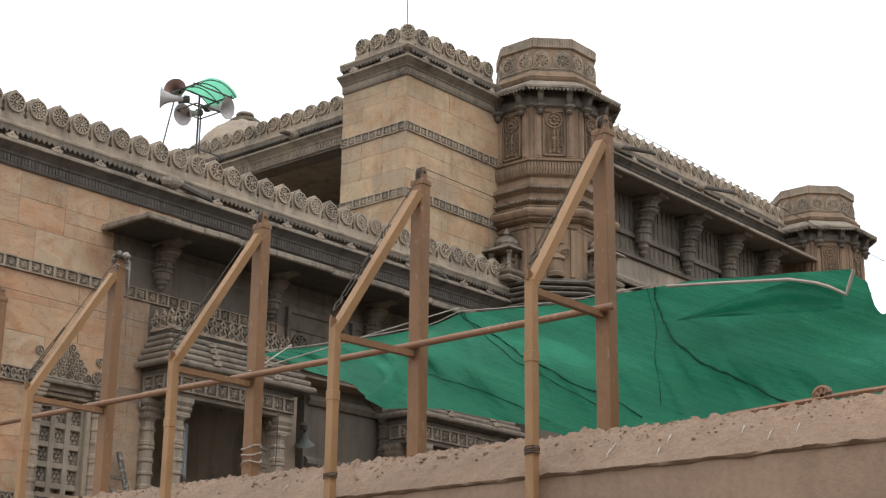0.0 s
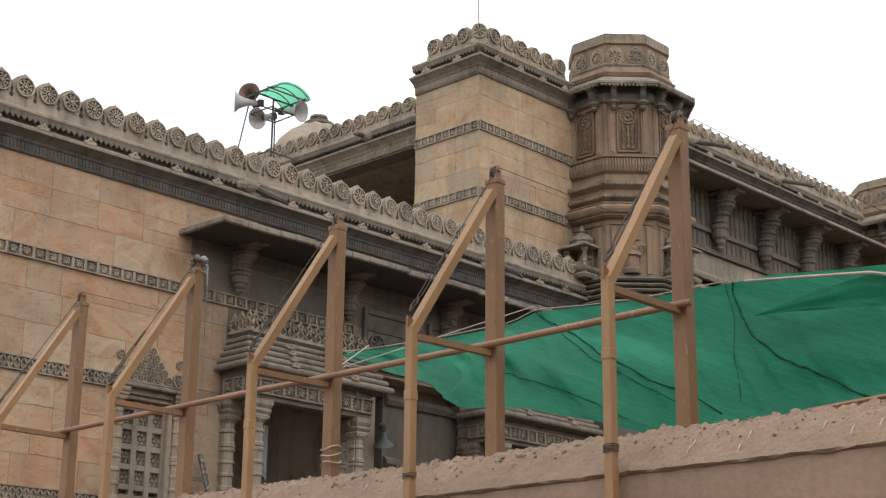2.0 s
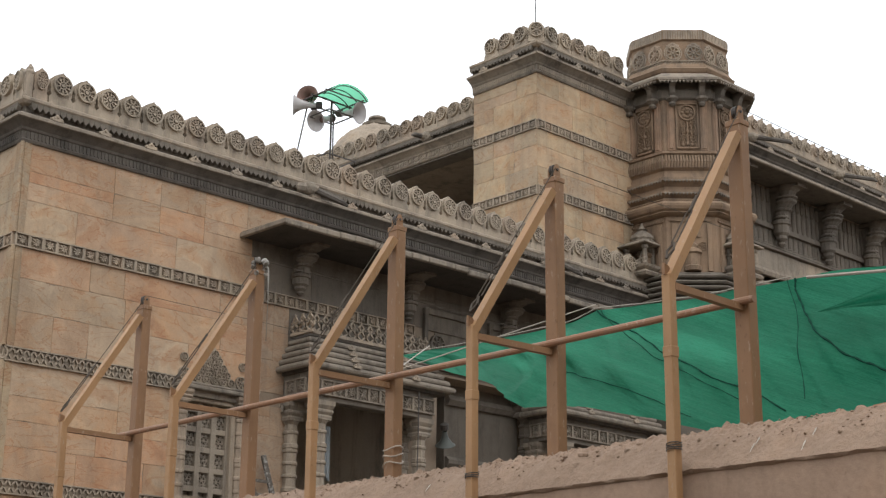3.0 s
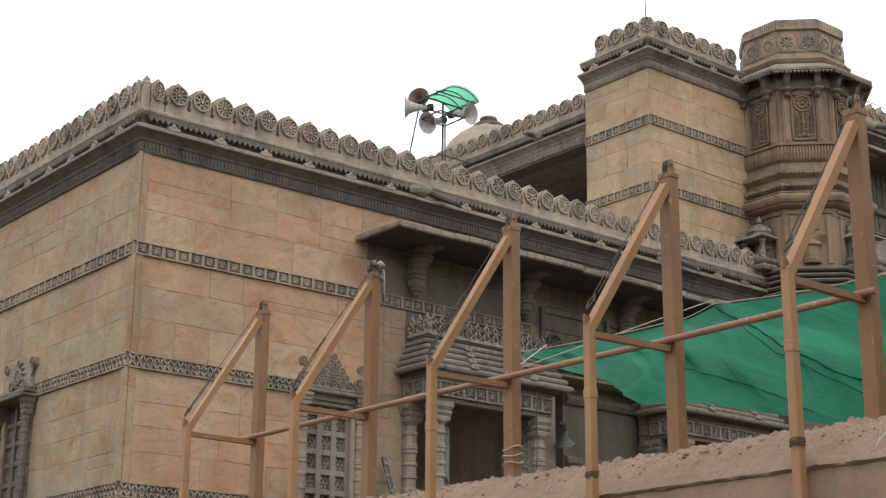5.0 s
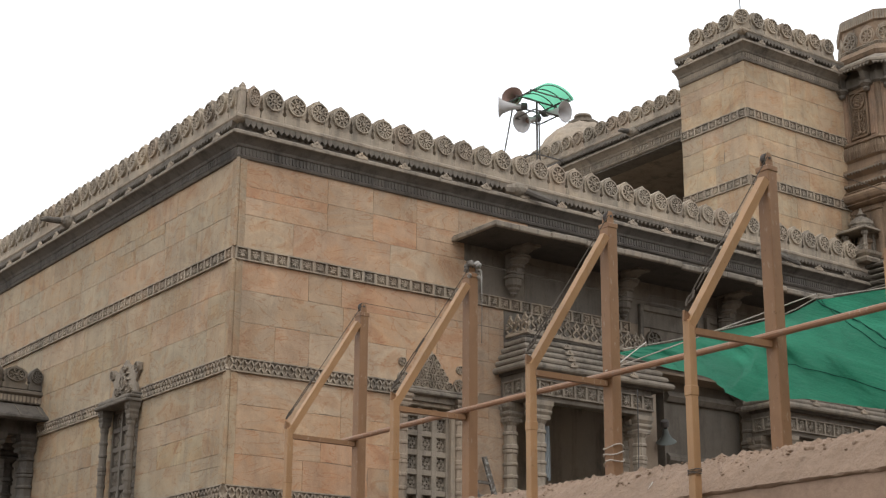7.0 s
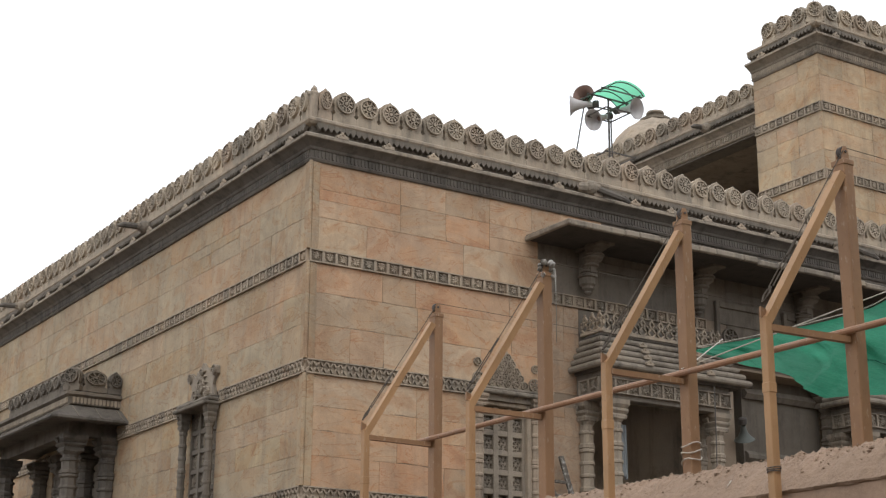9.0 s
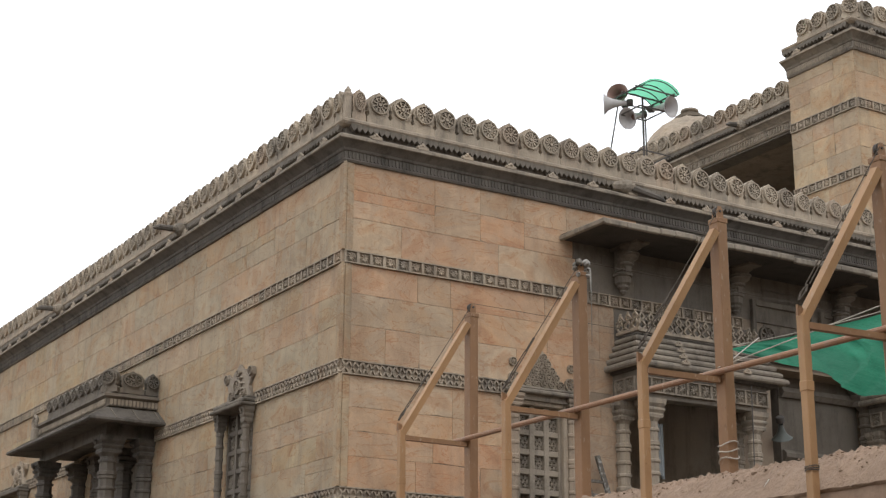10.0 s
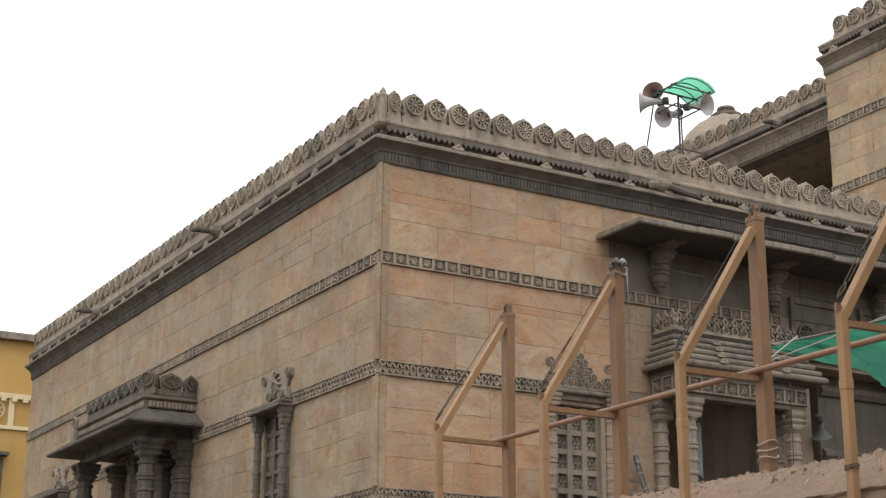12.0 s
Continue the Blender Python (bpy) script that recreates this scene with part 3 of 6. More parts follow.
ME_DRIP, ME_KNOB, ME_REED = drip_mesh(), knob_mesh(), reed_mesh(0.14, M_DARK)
ME_MERLON = [merlon_mesh(0.481, h, M_MERLON, k) for h, k in ((0.64, 10), (0.63, 12), (0.645, 8), (0.62, 14), (0.64, 11))]
ME_MERLON_T = [merlon_mesh(0.50, h, M_MERLON, k) for h, k in ((0.53, 8), (0.52, 10), (0.535, 7))]
ME_MERLON_P = [merlon_mesh(0.481, h, M_SOOT_SHADE, k) for h, k in ((0.64, 10), (0.63, 12), (0.645, 8))]
ME_MERLON_F = [merlon_mesh(0.46, h, M_MERLON, k, 0.54, 0.38) for h, k in ((0.62, 8), (0.60, 10), (0.63, 7))]
ME_MERLON_C = [merlon_mesh(0.467, h, M_MERLON, k) for h, k in ((0.57, 8), (0.56, 10), (0.575, 9))]
ME_BAND = panel_mesh(SB, HB, M_CARVED, 0)
ME_LATT = panel_mesh(SB, HB + 0.02, M_CARVED, 1)
ME_BAND_T = panel_mesh(0.25, HB, M_CARVED, 0, 0.9)
ME_REED_C = reed_mesh(0.14, M_CARVED, 0.06)


def run_teeth(name, me, parent, path, z, step, out):
    """Many small teeth in one mesh along a path."""
    bm = bmesh.new()
    src = bmesh.new()
    src.from_mesh(me)
    vs = [v.co.copy() for v in src.verts]
    fs = [[v.index for v in f.verts] for f in src.faces]
    src.free()
    verts, faces = [], []
    for p, q in zip(path, path[1:]):
        a, b = Vector(p), Vector(q)
        d = b - a
        n = max(1, round(d.length / step))
        u = d.normalized()
        o = Vector((u.y, -u.x)) * out
        turn = pose(0, 0, 0, 0, 0, math.degrees(math.atan2(d.y, d.x)))
        for i in range(n):
            c = a + d * ((i + 0.5) / n) + o
            m = Matrix.Translation((c.x, c.y, z)) @ turn
            k = len(verts)
            verts += [m @ v for v in vs]
            faces += [[k + j for j in f] for f in fs]
    bm.free()
    mm = bpy.data.meshes.new(name)
    mm.from_pydata(verts, [], faces)
    mm.materials.append(me.materials[0])
    ob = new(name, mm)
    ob.parent = parent
    ob["kind"] = "stuff"
    return ob


def merlon_run(parent, a, b, z, me, step, first):
    """Merlons from a towards b in plan, the first one's middle at a given distance from a, facing left of the way if it is negative."""
    a, b = Vector(a), Vector(b)
    d = (b - a).normalized()
    turn = math.degrees(math.atan2(d.y, d.x)) + (180 if first < 0 else 0)
    for i in range(int(((b - a).length - abs(first) - step * 0.45) / step) + 1):
        p = a + d * (abs(first) + i * step)
        piece("merlon", me[(i * 7 + i // 3) % len(me)], parent, pose(p.x, p.y, z, 0, 0, turn + 0.6 * math.sin(i * 2.3)))


def dressed_parapet(parent, path, z, me, step, knobs=1.0, low=M_DARK, first=0.0):
    cornice(parent, path, z, low)
    run_teeth("drip_teeth", ME_DRIP, parent, path, z + 0.505, 0.115, 0.12)
    run_teeth("frieze_teeth", ME_REED if low is M_DARK else ME_REED_C, parent, path, z + 0.035, 0.075, 0.06)
    for p, q in zip(path, path[1:]):
        if knobs:
            u = (Vector(q) - Vector(p)).normalized()
            o = Vector((u.y, -u.x)) * 0.22
            along(ME_KNOB, "lotus_knob", parent, Vector(p) + o, Vector(q) + o, z + 0.46, knobs)
        if not first:
            along(me, "merlon", parent, p, q, z + 0.80, step)
    if first:
        merlon_run(parent, path[1], path[0], z + 0.80, me, step, -first)
        merlon_run(parent, path[1], path[2], z + 0.80, me, step, first)


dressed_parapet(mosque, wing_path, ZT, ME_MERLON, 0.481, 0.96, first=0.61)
# corner stone of the parapet
for x, y, turn in ((0.20, 0.0, 0), (0.0, 0.20, -90)):
    piece("merlon", ME_MERLON[1], mosque, pose(x, y, ZT + 0.80, 0, 0, turn) @ Matrix.Diagonal((0.60, 1, 0.98, 1)))
bm = bmesh.new()
box(bm, -0.07, 0.06, -0.07, 0.06, ZT + 0.80, ZT + 1.26, 0.02)
stack(bm, -0.005, -0.005, [(0.06, ZT + 1.25), (0.07, ZT + 1.29), (0.045, ZT + 1.34), (0.05, ZT + 1.37), (0.008, ZT + 1.45)], 4)
part("corner_stone", bm, M_MERLON, mosque)

# corner pilaster: a slim bead on the arris and a flat strip on each face
for z0, z1 in ((0.0, Z3), (Z3 + 0.26, Z2), (Z2 + 0.26, Z1), (Z1 + 0.24, ZT)):
    bm = bmesh.new()
    tube(bm, [(-0.022, -0.022, z0), (-0.022, -0.022, z1)], 0.036, 10)
    box(bm, 0.017, 0.158, -0.036, 0.03, z0, z1, 0.008)
    box(bm, -0.036, 0.012, 0.017, 0.158, z0, z1, 0.008)
    part("corner_pilaster", bm, M_SIDE, mosque)

# string courses
for z, me in ((Z1, ME_BAND), (Z2, ME_LATT), (Z3, ME_LATT)):
    def blocked(p, z=z):
        if abs(p.x) < 0.01:
            return (LWIN[0] - 0.1 < p.y < LWIN[1] + 0.1 and z < 7.3) or (PORCH[0] - 0.3 < p.y < PORCH[1] + 0.3 and z < 8)
        return z < 8.5 and (p.x > 5.2 or (GRILLE[0] - 0.15 < p.x < GRILLE[1] + 0.15 and z > 5.2 and z < 7.2))
    along(me, "carved_panel", side_wall, (0, WY), (0, 0.0), z, SB, skip=blocked)
    along(me, "carved_panel", front_wall, (0.0, 0), (9.3, 0), z, SB, skip=blocked)


def split(z0, z1, n):
    """Courses of slightly uneven height."""
    f = [(i + (0.0 if i in (0, n) else 0.13 * math.sin(i * 4.7 + z0 * 3.1))) / n for i in range(n + 1)]
    return [(z0 + (z1 - z0) * a, z0 + (z1 - z0) * c) for a, c in zip(f, f[1:])]


LEN = (0.7, 1.0, 1.35, 1.7, 2.1)
LOWC, TOPC = split(3.0, Z3, 3) + split(Z3 + HB, Z2, 4) + split(Z2 + 0.26, Z1, 3), split(Z1 + HB, ZT, 3)
block_wall(front_wall, M_WORN, (5.0, 0), (5.97, 0), LOWC, (0.97, 0.6))
block_wall(front_wall, M_BLOCK, (0.166, 0), (5.0, 0), LOWC, LEN, [(GRILLE[0] - 0.166, GRILLE[1] - 0.166, GRILLE[2], GRILLE[3])])
# sooty blocks under the eave, with its shade in their tint too
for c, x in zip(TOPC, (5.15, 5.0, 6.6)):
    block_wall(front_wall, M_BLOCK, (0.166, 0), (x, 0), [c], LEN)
    block_wall(front_wall, M_SOOT_SHADE, (x, 0), (9.9, 0), [c], LEN)
block_wall(front_wall, M_SOOT_SHADE, (5.97, 0), (9.9, 0), split(BAY[3], Z1, 2), LEN)
block_wall(side_wall, M_SIDE, (0, WY), (0, 0.166), LOWC + TOPC, (0.9, 1.3, 1.8, 2.3), [(WY - LWIN[1], WY - LWIN[0], LWIN[2], LWIN[3]), (WY - PORCH[1], WY - PORCH[0], PORCH[2], PORCH[3])])

# stone eave over the front bays, its underside shade put into the black tint
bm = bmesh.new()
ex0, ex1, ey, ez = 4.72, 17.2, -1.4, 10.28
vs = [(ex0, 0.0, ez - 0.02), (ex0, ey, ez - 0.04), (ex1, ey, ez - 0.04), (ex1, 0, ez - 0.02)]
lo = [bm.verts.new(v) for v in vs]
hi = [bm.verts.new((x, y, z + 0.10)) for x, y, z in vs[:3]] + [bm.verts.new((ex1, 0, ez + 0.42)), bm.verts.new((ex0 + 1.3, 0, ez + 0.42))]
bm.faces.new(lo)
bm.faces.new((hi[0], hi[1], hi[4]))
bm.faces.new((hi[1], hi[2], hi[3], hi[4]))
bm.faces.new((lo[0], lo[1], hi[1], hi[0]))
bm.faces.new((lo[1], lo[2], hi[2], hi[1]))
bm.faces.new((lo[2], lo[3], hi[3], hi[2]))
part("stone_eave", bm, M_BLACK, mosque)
bm = bmesh.new()
rng = random.Random(3)
xs = ex0
while xs < ex1:
    w = rng.uniform(0.35, 1.1)
    dz = rng.uniform(-0.03, 0.02)
    box(bm, xs, min(xs + w, ex1) - 0.008, ey - 0.03 - rng.uniform(0, 0.025), ey + 0.05, ez - 0.06 + dz, ez + 0.06 + dz, 0.02)
    xs += w
box(bm, ex0 - 0.035, ex0 + 0.05, ey - 0.035, 0.0, ez - 0.045, ez + 0.06, 0.02)
part("eave_edge", bm, M_GREY, mosque)


def bracket_mesh(h, d, mat, w=0.22):
    """A carved S-shaped corbel with a pendant, reaching d out from the wall."""
    bm = bmesh.new()
    pts = [(0, h), (-d, h), (-d, h - 0.10), (-d * 0.72, h - 0.16), (-d * 0.55, h - 0.32), (-d * 0.66, h * 0.52), (-d * 0.42, h * 0.34), (-d * 0.2, h * 0.30), (0, h * 0.28)]
    a = [bm.verts.new((-w / 2, y, z)) for y, z in pts]
    b = [bm.verts.new((w / 2, y, z)) for y, z in pts]
    bm.faces.new(a)
    bm.faces.new(b)
    for i in range(len(pts)):
        j = (i + 1) % len(pts)
        bm.faces.new((a[i], a[j], b[j], b[i]))
    stack(bm, 0, -d * 0.32, [(0.05, 0), (0.09, 0.05), (0.07, 0.1), (0.12, 0.15), (0.12, h * 0.24), (0.15, h * 0.27), (0.15, h * 0.36), (0.10, h * 0.40)], 8)
    return mesh_of("bracket", bm, mat)


def corbel_mesh(h, d, mat, w=0.16):
    """A turned pendant corbel: small drop below, ringed belly, neck that leans out to carry a wide bearing block."""
    bm = bmesh.new()
    rows = [(0.03, 0.0, 0.22), (0.07, 0.05, 0.22), (0.05, 0.09, 0.22), (0.10, 0.14, 0.22), (0.10, 0.19, 0.22), (0.14, 0.23, 0.22), (0.14, 0.36, 0.22), (0.17, 0.38, 0.22), (0.17, 0.43, 0.22), (0.11, 0.46, 0.24), (0.14, 0.48, 0.25), (0.14, 0.505, 0.25), (0.11, 0.52, 0.27), (0.12, 0.58, 0.30), (0.15, 0.60, 0.32), (0.15, 0.63, 0.33), (0.12, 0.645, 0.35), (0.14, 0.70, 0.40), (0.18, 0.73, 0.42), (0.18, 0.76, 0.44), (0.15, 0.775, 0.45), (0.19, 0.80, 0.46), (0.19, 0.82, 0.46), (0.13, 0.84, 0.46), (0.15, 0.90, 0.5), (0.19, 0.94, 0.55), (0.19, 1.0, 0.55)]
    rings = []
    k = w / 0.15
    for a, t, out in rows:
        r = a * k / math.cos(math.pi / 12)
        rings.append([bm.verts.new((r * math.cos(math.pi * (i + 0.5) / 6), -out * d + r * math.sin(math.pi * (i + 0.5) / 6), t * h)) for i in range(12)])
    for p, q in zip(rings, rings[1:]):
        for i in range(12):
            bm.faces.new((p[i], p[(i + 1) % 12], q[(i + 1) % 12], q[i]))
    bm.faces.new(rings[0][::-1])
    bm.faces.new(rings[-1])
    box(bm, -0.06 * k, 0.06 * k, -d * 0.45, 0.02, h * 0.45, h * 0.98)
    box(bm, -0.15 * k, 0.15 * k, -d, 0.02, h * 0.94, h)
    return mesh_of("corbel", bm, mat)


ME_CORBEL = corbel_mesh(0.95, 0.85, M_SOOT_SHADE, 0.17)
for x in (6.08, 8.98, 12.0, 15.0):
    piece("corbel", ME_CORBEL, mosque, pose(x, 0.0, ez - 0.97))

# ---- raised centre of the mosque ----
TX, TY = 13.70, 0.45
RZ = 16.60                  # wall top of the raised front
R1, R2 = 13.42, 15.12       # its string courses
RX = 34.2
BAL = (20.6, 31.8, 13.05, 15.95)   # deep balcony between the minarets
bm = bmesh.new()
box(bm, TX, BAL[0], TY, TY + 0.6, 11.4, RZ)
box(bm, BAL[0], BAL[1], TY, TY + 0.6, 0, BAL[2] - 0.9)
box(bm, BAL[0], BAL[1], TY, TY + 0.6, BAL[3], RZ)
box(bm, BAL[0], BAL[1] + 2, TY + 1.6, TY + 2.0, 0, RZ)
box(bm, BAL[1], RX, TY, TY + 0.6, 0, RZ)
raised_front = part("raised_front_wall", bm, M_JOINT, mosque)
bm = bmesh.new()
box(bm, TX, TX + 0.6, TY + 0.6, 2.62, 11.4, RZ)
box(bm, TX + 0.6, TX + 1.6, 2.3, 2.62, 11.4, RZ)
raised_side = part("raised_side_wall", bm, M_JOINT, mosque)
bm = bmesh.new()
box(bm, TX + 0.05, RX, TY + 0.05, 2.6, RZ, RZ + 0.5)
box(bm, TX + 1.0, RX, 2.6, 12.5, 15.5, 15.9)
part("raised_roof", bm, M_CARVED, mosque)
r_path = [(TX, 2.62), (TX, TY), (BAL[0] - 3.4, TY)]
dressed_parapet(mosque, r_path, RZ, ME_MERLON_T, 0.515, 1.0, M_GREY, 0.46)
piece("merlon", ME_MERLON_T[0], mosque, pose(TX + 0.04, TY + 0.04, RZ + 0.80, 0, 0, -45) @ Matrix.Diagonal((0.85, 1.0, 1.0, 1)))
RC = split(11.4, R1, 4) + split(R1 + HB, R2, 3) + split(R2 + HB, RZ, 2)
block_wall(raised_side, M_PALE, (TX, 2.62), (TX, TY), RC, (0.7, 1.1, 1.5))
block_wall(raised_front, M_PALE, (TX, TY), (18.0, TY), RC, (0.8, 1.3, 1.7))
for z in (R1, R2):
    along(ME_BAND_T, "carved_panel", raised_side, (TX, 2.62), (TX, TY), z, 0.25)
    along(ME_BAND_T, "carved_panel", raised_front, (TX, TY), (17.6, TY), z, 0.25)
# front between the minarets: parapet, spreading eave, balcony with brackets
f_path = [(20.3, TY), (32.6, TY)]
dressed_parapet(mosque, f_path, RZ, ME_MERLON_F, 0.46, 1.2)
bm = bmesh.new()
y1 = -0.75
lo = [bm.verts.new(v) for v in ((20.2, TY, 15.98), (20.2, y1, 15.90), (32.6, y1, 15.90), (32.6, TY, 15.98))]
hi = [bm.verts.new((v.co.x, v.co.y, v.co.z + (0.11 if v.co.y < 0 else 0.5))) for v in lo]
bm.faces.new(lo)
bm.faces.new(hi)
for i in range(4):
    bm.faces.new((lo[i], lo[(i + 1) % 4], hi[(i + 1) % 4], hi[i]))
part("stone_eave", bm, M_SOOT_SHADE, mosque)
bm = bmesh.new()
box(bm, 20.2, 32.6, y1 - 0.04, y1 + 0.05, 15.90, 15.99, 0.02)
part("eave_edge", bm, M_GREY, mosque)
ME_BRK2 = corbel_mesh(1.75, 1.0, M_SOOT_SHADE, 0.24)
for x in (21.3, 23.7, 26.1, 28.5, 30.8):
    piece("corbel", ME_BRK2, mosque, pose(x, TY, 14.18))
bm = bmesh.new()
for i in range(46):
    x = 20.6 + i * 0.25
    stack(bm, x + 0.085, TY + 0.03, [(0.085, 14.2), (0.085, 14.3), (0.05, 14.34), (0.06, 14.6), (0.04, 14.72), (0.09, 14.74), (0.05, 14.9), (0.07, 15.2), (0.045, 15.5), (0.075, 15.56), (0.075, 15.92)], 6)
box(bm, 20.4, 32.0, TY + 0.02, TY + 0.06, 14.2, 15.92)
box(bm, 20.4, 32.0, TY - 0.10, TY + 0.06, 14.72, 14.86)
box(bm, 20.4, 32.0, TY - 0.12, TY + 0.06, 14.10, 14.22)
part("balcony_screen", bm, M_SOOT_SHADE, mosque)["kind"] = "stuff"
bm = bmesh.new()
sweep(bm, [(20.0, TY), (32.6, TY)], [(-0.05, 13.30), (0.06, 13.30), (0.10, 13.40), (0.06, 13.50), (-0.05, 13.50)])
sweep(bm, [(20.0, TY), (32.6, TY)], [(-0.05, 12.85), (0.10, 12.85), (0.16, 12.95), (0.10, 13.08), (-0.05, 13.08)])
part("moulding", bm, M_GREY, mosque)
block_wall(raised_front, M_CARVED, (20.0, TY), (32.6, TY), [(11.8, 12.3), (12.3, 12.82), (13.5, 14.08)], (1.2, 1.6, 2.0))

# clerestory behind the raised end
CX = 14.1
cl_path = [(CX, 12.5), (CX, 2.62)]
ZC = 15.48
bm = bmesh.new()
box(bm, CX, CX + 0.5, 2.62, 12.5, 15.41, ZC)
box(bm, CX, CX + 0.5, 2.62, 12.5, 11.4, 13.1)
for y in (8.6, 12.0):
    box(bm, CX + 0.08, CX + 0.42, y, y + 0.35, 13.1, 15.41, 0.03)
part("clerestory_wall", bm, M_SOOT_SHADE, mosque)
bm = bmesh.new()
box(bm, CX + 3.5, CX + 3.8, 2.62, 12.5, 11.4, 15.5)
part("clerestory_back_wall", bm, M_GREY, mosque)
cornice(mosque, cl_path, ZC, M_CARVED)
run_teeth("frieze_teeth", ME_REED_C, mosque, cl_path, ZC + 0.035, 0.1, 0.065)
run_teeth("drip_teeth", ME_DRIP, mosque, cl_path, ZC + 0.505, 0.115, 0.12)
merlon_run(mosque, cl_path[1], cl_path[0], ZC + 0.80, ME_MERLON_C, 0.467, -0.61)

# small dome with a finial on the roof
DX, DY, DZ, DR = 16.3, 9.35, 16.82, 1.47
bm = bmesh.new()
rows = [(DR * math.cos(a), DZ + DR * math.sin(a)) for a in [radians(d) for d in range(0, 84, 7)]]
stack(bm, DX, DY, [(DR + 0.06, 15.5), (DR + 0.06, DZ - 0.08), (DR, DZ - 0.05)] + rows, 32)
bmesh.ops.subdivide_edges(bm, edges=bm.edges[:], cuts=3, use_grid_fill=True)
for v in bm.verts:
    d = Vector((v.co.x - DX, v.co.y - DY, max(0, v.co.z - DZ) + 0.01)).normalized()
    v.co += d * (0.03 * noise.noise(v.co * 5.0) + 0.035 * noise.noise(v.co * 11.0) + 0.02 * noise.noise(v.co * 23.0))
dome = part("dome", bm, M_DOME, mosque, smooth=True)
bm = bmesh.new()
stack(bm, DX, DY, [(0.26, 18.22), (0.44, 18.27), (0.46, 18.33), (0.34, 18.36), (0.36, 18.40), (0.26, 18.43), (0.20, 18.47), (0.27, 18.52), (0.25, 18.58), (0.10, 18.62)], 14)
part("finial", bm, M_GREY, dome)


def minaret(x, y, dz):
    """An eight-sided minaret stump: carved drum, eave on brackets, mouldings and a parapet ring."""
    m = empty("minaret", (x, y, 0))
    m.parent = mosque
    put = lambda name, rows, mat, label="": part(name, _stack(rows), mat, m, label)

    def _stack(rows):
        b = bmesh.new()
        stack(b, 0, 0, [(a, z + dz) for a, z in rows], 8)
        return b
    steps = []
    for k in range(9):
        z, a = 10.52 + 0.155 * k, 1.74 + 0.14 * math.sin(math.pi * (k + 1) / 9) - 0.02 * (k % 2)
        steps += [(a - 0.12, z), (a + 0.03, z + 0.03), (a + 0.06, z + 0.07), (a + 0.02, z + 0.11), (a - 0.10, z + 0.13)]
    put("base", [(1.62, 0), (1.62, 10.5)] + steps + [(1.62, 11.96)], M_SOOT_SHADE)
    put("lower_drum", [(1.50, 11.92), (1.50, 13.55)], M_TOWER)
    put("torus", [(1.5, 13.44), (1.62, 13.46), (1.70, 13.50), (1.68, 13.53), (1.76, 13.57), (1.80, 13.64), (1.81, 13.70), (1.77, 13.76), (1.70, 13.79), (1.72, 13.82), (1.66, 13.86), (1.5, 13.89)], M_TOWER)
    put("moulding", [(1.52, 13.88), (1.62, 13.94), (1.70, 14.0), (1.70, 14.06), (1.56, 14.10), (1.54, 14.22), (1.62, 14.28), (1.70, 14.34), (1.70, 14.42), (1.54, 14.46), (1.5, 14.66)], M_TOWER)
    put("reeded_ring", [(1.5, 14.66), (1.56, 14.70), (1.60, 14.88), (1.54, 15.05), (1.62, 15.09), (1.62, 15.15), (1.48, 15.18)], M_TOWER)
    put("drum", [(1.44, 15.18), (1.44, 16.62)], M_TOWER)
    put("drum_frieze", [(1.46, 16.6), (1.52, 16.64), (1.52, 16.86), (1.46, 16.9), (1.40, 17.15)], M_SOOT_SHADE)
    put("eave", [(1.38, 17.12), (1.86, 16.98), (1.90, 17.0), (1.90, 17.06), (1.42, 17.36), (1.36, 17.38)], M_GREY)
    put("parapet_ring", [(1.34, 17.36), (1.40, 17.42), (1.44, 17.50), (1.36, 17.56), (1.34, 17.60), (1.30, 17.66), (1.26, 17.72), (1.24, 18.34), (1.30, 18.38), (1.26, 18.66), (1.06, 18.66), (1.06, 18.3)], M_TOWER)
    for f in range(8):
        ang = 45 * f
        n = Vector((math.cos(radians(ang)), math.sin(radians(ang)), 0))
        if n.dot(Vector((-0.8, -0.6, 0))) < -0.35:
            continue
        turn = pose(0, 0, 0, 0, 0, ang + 90)
        at = lambda ap, z: Matrix.Translation((n.x * ap, n.y * ap, z + dz)) @ turn
        piece("flower_panel", ME_MPANEL, m, at(1.44, 15.22))
        piece("pilaster", ME_MPIL, m, at(1.44, 15.2) @ pose(-0.42, 0, 0))
        piece("pilaster", ME_MPIL, m, at(1.44, 15.2) @ pose(0.42, 0, 0))
        for dx in (-0.42, 0.12):
            piece("wheel_flower", ME_WHEEL, m, at(1.255, 17.99) @ pose(dx + 0.15, 0, 0))
        bm2 = bmesh.new()
        for i in range(20):
            xx = -0.76 + 1.52 * (i + 0.5) / 20
            prism(bm2, [(xx - 0.03, 0.03), (xx, -0.06), (xx + 0.03, 0.03)], -0.012, 0.03)
        ob = tagged(part("eave_teeth", bm2, M_GREY, m), kind="stuff")
        ob.matrix_local = at(1.87, 16.99)
        bm2 = bmesh.new()
        for i in range(14):
            xx = -0.52 + 1.04 * (i + 0.5) / 14
            for s in (-1, 1):
                beam(bm2, (xx - s * 0.037, -0.01, 0.0), (xx + s * 0.037, -0.01, 0.13), 0.035, 0.014, (0, 1, 0))
        box(bm2, -0.53, 0.53, -0.04, 0.0, 0.13, 0.155)
        ob = tagged(part("fretwork", bm2, M_CARVED, m), kind="stuff")
        ob.matrix_local = at(1.262, 17.63)
        for dx in (-0.38, 0.38):
            piece("eave_bracket", ME_MBRK, m, at(1.46, 16.38) @ pose(dx, 0, 0))
